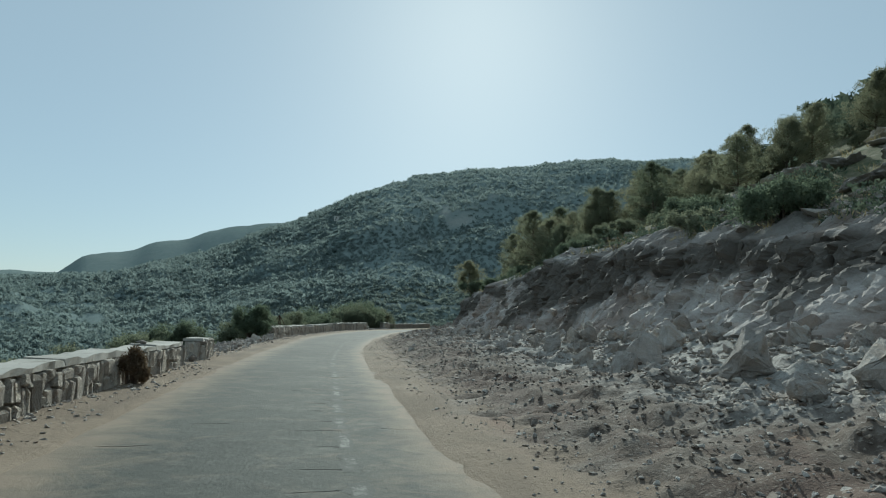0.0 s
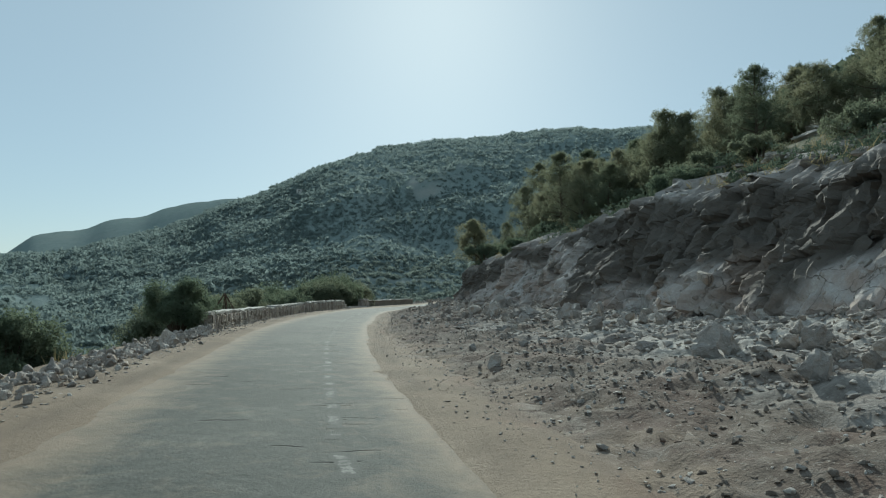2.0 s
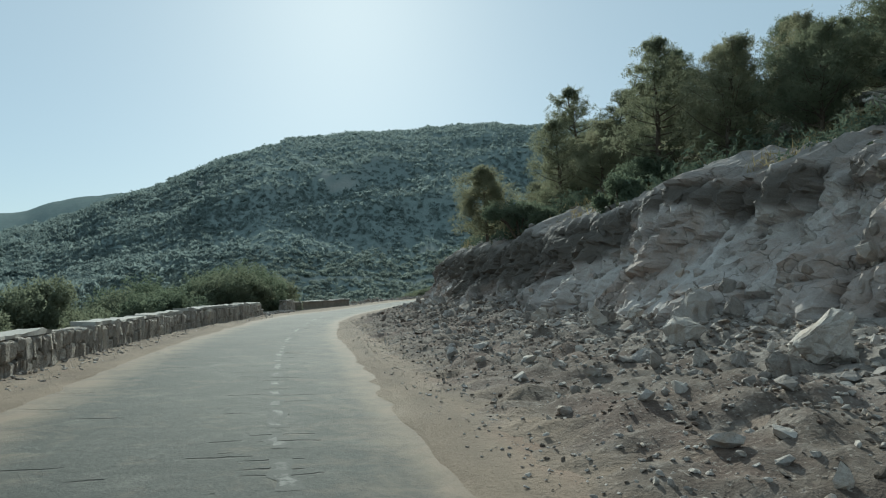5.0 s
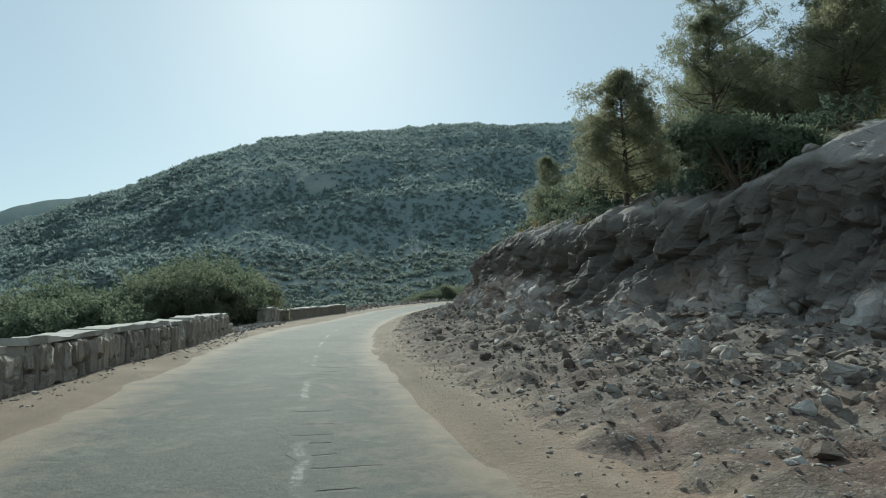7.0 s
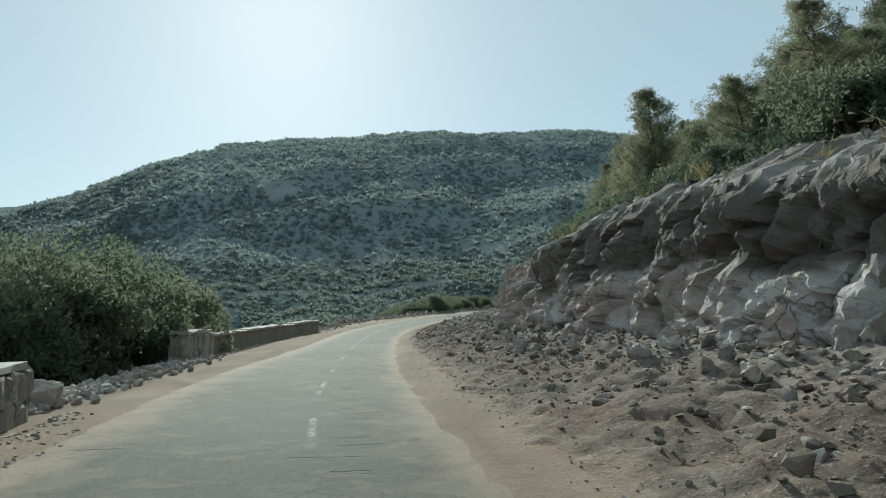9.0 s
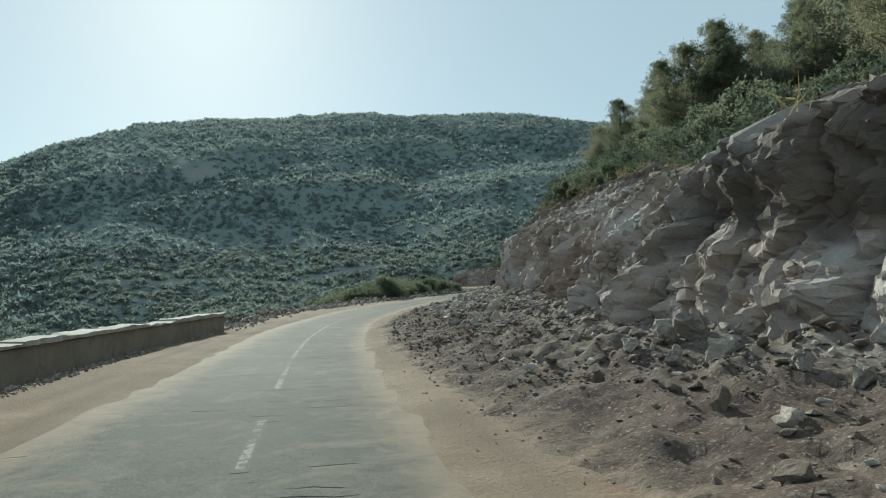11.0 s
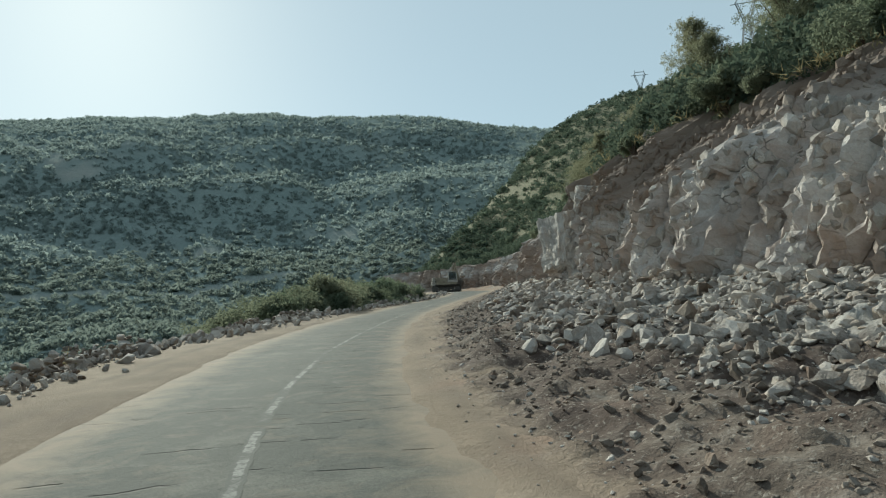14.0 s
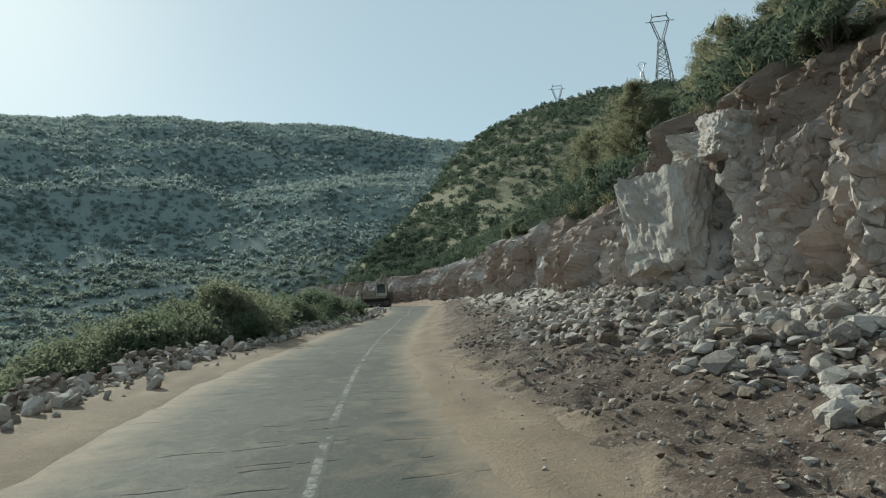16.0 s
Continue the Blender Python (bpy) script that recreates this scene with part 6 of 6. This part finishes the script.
def box(bm, x0, x1, y0, y1, z0, z1, bevel=0.0):
    vs = [bm.verts.new((x, y, z)) for x in (x0, x1) for y in (y0, y1) for z in (z0, z1)]
    fs = [bm.faces.new([vs[i] for i in q]) for q in ((0, 1, 3, 2), (4, 6, 7, 5), (0, 4, 5, 1), (2, 3, 7, 6), (0, 2, 6, 4), (1, 5, 7, 3))]
    if bevel:
        bmesh.ops.bevel(bm, geom=list({e for f in fs for e in f.edges}), offset=bevel, segments=2, affect="EDGES")


sign = new("warning_sign")
x, y, h = at(41.5, -4.32)
sign.matrix_world = pose(x, y, h, 0, 0, heading(41.5) + 8)
tagged(sign, "dark rusty open triangular sign frame behind the parapet", "road sign")
for a, b in (((-0.40, 0, 0.60), (0.40, 0, 0.60)), ((0.40, 0, 0.60), (0, 0, 1.27)), ((0, 0, 1.27), (-0.40, 0, 0.60))):
    bm = bmesh.new()
    bar(bm, a, b, 0.045, 0.03)
    part("frame_bar", bm, MAT_RUST, sign)
bm = bmesh.new()
bar(bm, (0.16, 0.03, -0.5), (0.03, 0.03, 1.22), 0.045)
part("post", bm, MAT_RUST, sign, "rusty steel post")
bm = bmesh.new()
bar(bm, (-0.10, 0.05, -0.5), (0.0, 0.03, 1.2), 0.03)
part("stay", bm, MAT_RUST, sign, "thin rusty stay")

# ---- power pylons on the hills ----
def pylon(place, height, turn, name="power_pylon"):
    """A lattice tower with a cat's-head top."""
    root = new(name)
    root.matrix_world = pose(*place, 0, 0, turn)
    tagged(root, "grey steel lattice power pylon on the hill", "pylon", "power pylons")
    w = height * 0.011
    hb, wb, wt = height * 0.62, height * 0.115, height * 0.035
    for sx in (-1, 1):
        for sy in (-1, 1):
            bm = bmesh.new()
            bar(bm, (sx * wb, sy * wb, -1.5), (sx * wt, sy * wt, hb), w)
            part("leg", bm, MAT_STEEL, root)
    n = 6
    bm = bmesh.new()
    for k in range(n):
        t0, t1 = (k / n) ** 0.85, ((k + 1) / n) ** 0.85
        a, b = wb + (wt - wb) * t0, wb + (wt - wb) * t1
        for q in range(4):
            c, s2 = math.cos(q * math.pi / 2), math.sin(q * math.pi / 2)
            for e in (-1, 1):
                p0, p1 = (e * a, a), (-e * b, b)
                bar(bm, (p0[0] * c - p0[1] * s2, p0[0] * s2 + p0[1] * c, t0 * hb), (p1[0] * c - p1[1] * s2, p1[0] * s2 + p1[1] * c, t1 * hb), w * 0.55)
    tagged(part("bracing", bm, MAT_STEEL, root), kind="stuff")
    top = height * 0.95
    for e in (-1, 1):
        bm = bmesh.new()
        bar(bm, (e * wt, 0, hb), (e * height * 0.125, 0, top * 0.94), w * 1.1)
        bar(bm, (e * wt * 0.2, 0, hb), (e * height * 0.10, 0, top * 0.94), w * 0.8)
        bar(bm, (e * height * 0.125, 0, top * 0.94), (e * height * 0.09, 0, top), w)
        part("head_arm", bm, MAT_STEEL, root)
    bm = bmesh.new()
    bar(bm, (-height * 0.19, 0, top * 0.925), (height * 0.19, 0, top * 0.925), w * 0.7)
    bar(bm, (-height * 0.10, 0, top), (height * 0.10, 0, top), w)
    bar(bm, (-height * 0.10, 0, top), (-height * 0.10, 0, height), w * 0.6)
    bar(bm, (height * 0.10, 0, top), (height * 0.10, 0, height), w * 0.6)
    part("crossarm", bm, MAT_STEEL, root)
    return root


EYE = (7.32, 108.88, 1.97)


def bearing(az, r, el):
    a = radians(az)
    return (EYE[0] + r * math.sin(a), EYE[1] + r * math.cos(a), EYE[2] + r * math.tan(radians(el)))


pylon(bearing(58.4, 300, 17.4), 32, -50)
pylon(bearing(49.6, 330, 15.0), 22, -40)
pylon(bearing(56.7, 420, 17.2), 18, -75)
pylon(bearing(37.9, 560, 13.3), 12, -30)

# ---- white house on the far mountain ----
house = new("house")
hx, hy = -75.6, 551.0
hr, haz = math.hypot(hx - HX, hy - HY), math.degrees(math.atan2(hx - HX, hy - HY))
house.matrix_world = pose(hx, hy, hill_z(haz, hr) + 0.3, 0, 0, 12)
tagged(house, "small pale flat roofed house on the far mountainside", "house")
bm = bmesh.new()
box(bm, -3.4, 3.4, -2.4, 2.4, -2.0, 2.6, 0.05)
part("wall", bm, MAT_WHITE, house)
bm = bmesh.new()
box(bm, -3.6, 3.6, -2.6, 2.6, 2.604, 2.85, 0.05)
part("roof", bm, MAT_COPING, house, "flat concrete roof")
for k in (-1.8, 1.8):
    bm = bmesh.new()
    box(bm, k - 0.5, k + 0.5, -2.45, -2.38, 0.9, 2.0)
    part("window", bm, MAT_TRACK, house, "dark window opening")

# ---- excavator parked at the bend ----
digger = new("excavator")
gx, gy = 51.3, 176.6
i = int(np.argmin(np.hypot(CX - gx, CY - gy)))
digger.matrix_world = pose(gx, gy, CZ[i] + 0.03, 0, 0, -28)
tagged(digger, "dusty dark tracked excavator parked at the bend of the road", "excavator")


def track_loop(parent, y):
    bm = bmesh.new()
    n = 34
    pts = []
    for k in range(n):
        t = k / n * 2 * math.pi
        c, s2 = math.cos(t), math.sin(t)
        pts.append((1.45 * (1 if c > 0 else -1) * min(1, abs(c) * 1.6) + 0.35 * c, 0.45 + 0.42 * (1 if s2 > 0 else -1) * min(1, abs(s2) * 1.5)))
    for k in range(n):
        (x0, z0), (x1, z1) = pts[k], pts[(k + 1) % n]
        bar(bm, (x0, y, z0), (x1, y, z1), 0.09, 0.5)
    tr = part("track", bm, MAT_TRACK, parent, "steel crawler track")
    for k in range(6):
        big = k in (0, 5)
        bm = bmesh.new()
        bmesh.ops.create_cone(bm, cap_ends=True, segments=14, radius1=0.32 if big else 0.16, radius2=0.32 if big else 0.16, depth=0.36, matrix=pose(-1.45 + 0.58 * k, y, 0.45 if big else 0.24, 90))
        part("wheel", bm, MAT_TRACK, tr)


for y in (-0.95, 0.95):
    track_loop(digger, y)
bm = bmesh.new()
box(bm, -1.0, 1.0, -0.75, 0.75, 0.35, 0.75, 0.05)
bmesh.ops.create_cone(bm, cap_ends=True, segments=24, radius1=0.62, radius2=0.62, depth=0.2, matrix=pose(0, 0, 0.84))
part("undercarriage", bm, MAT_TRACK, digger)
bm = bmesh.new()
box(bm, -1.5, 1.35, -1.15, 1.15, 0.95, 1.30, 0.05)
box(bm, -1.5, 0.1, -1.15, 1.15, 1.304, 1.95, 0.10)
part("upper_body", bm, MAT_MACHINE, digger, "dusty ochre upper body")
# counterweight of rounded ribs at the back
for k in range(4):
    bm = bmesh.new()
    box(bm, -2.15 + 0.05 * k, -1.504, -1.2, 1.2, 0.90 + 0.29 * k, 1.15 + 0.29 * k, 0.10)
    part("counterweight_rib", bm, MAT_DUSTY, digger, "pale dusty counterweight")
cab_bm = bmesh.new()
for sx in (0.25, 1.45):
    for sy in (-1.1, -0.2):
        bar(cab_bm, (sx, sy, 1.3), (sx - (0.15 if sx > 1 else 0), sy, 2.72), 0.09)
box(cab_bm, 0.22, 1.48, -1.14, -0.16, 1.304, 1.62, 0.03)
cab = part("cab", cab_bm, MAT_DUSTY, digger, "pale dusty framed cab")
bm = bmesh.new()
box(bm, 0.15, 1.4, -1.16, -0.14, 2.72, 2.84, 0.04)
part("roof", bm, MAT_DUSTY, cab, "pale dusty roof")
for sy in (-1.11, -0.19):
    bm = bmesh.new()
    box(bm, 0.32, 1.30, sy - 0.008, sy + 0.008, 1.66, 2.66)
    part("window", bm, MAT_GLASS, cab)
bm = bmesh.new()
box(bm, 0.5, 0.95, -0.9, -0.4, 1.625, 1.85, 0.05)
box(bm, 0.42, 0.54, -0.9, -0.4, 1.85, 2.35, 0.04)
part("seat", bm, MAT_TRACK, cab)
bm = bmesh.new()
for a, b in (((0.8, 0.3, 1.5), (0.85, 0.3, 2.9)), ((0.85, 0.3, 2.85), (1.25, 0.3, 4.0))):
    bar(bm, a, b, 0.34, 0.26)
part("boom", bm, MAT_MACHINE, digger, "raised boom")
bm = bmesh.new()
bar(bm, (1.25, 0.3, 4.0), (1.75, 0.3, 1.7), 0.22, 0.2)
part("stick", bm, MAT_MACHINE, digger)
bm = bmesh.new()
for k in range(7):
    a0, a1 = -1.3 + k * 0.42, -0.86 + k * 0.42
    bar(bm, (1.7 + 0.45 * math.cos(a0), 0.3, 1.2 + 0.45 * math.sin(a0)), (1.7 + 0.45 * math.cos(a1), 0.3, 1.2 + 0.45 * math.sin(a1)), 0.9, 0.05)
for e in (-0.12, 0.72):
    box(bm, 1.55, 2.05, e - 0.03, e + 0.03, 0.85, 1.55, 0.02)
part("bucket", bm, MAT_TRACK, digger, "steel digging bucket")
bm = bmesh.new()
tube(bm, [Vector((-0.7, 0.6, 1.9)), Vector((-0.7, 0.6, 2.5)), Vector((-0.78, 0.6, 2.65))], [0.055, 0.055, 0.055], 10)
part("exhaust", bm, MAT_RUST, digger)
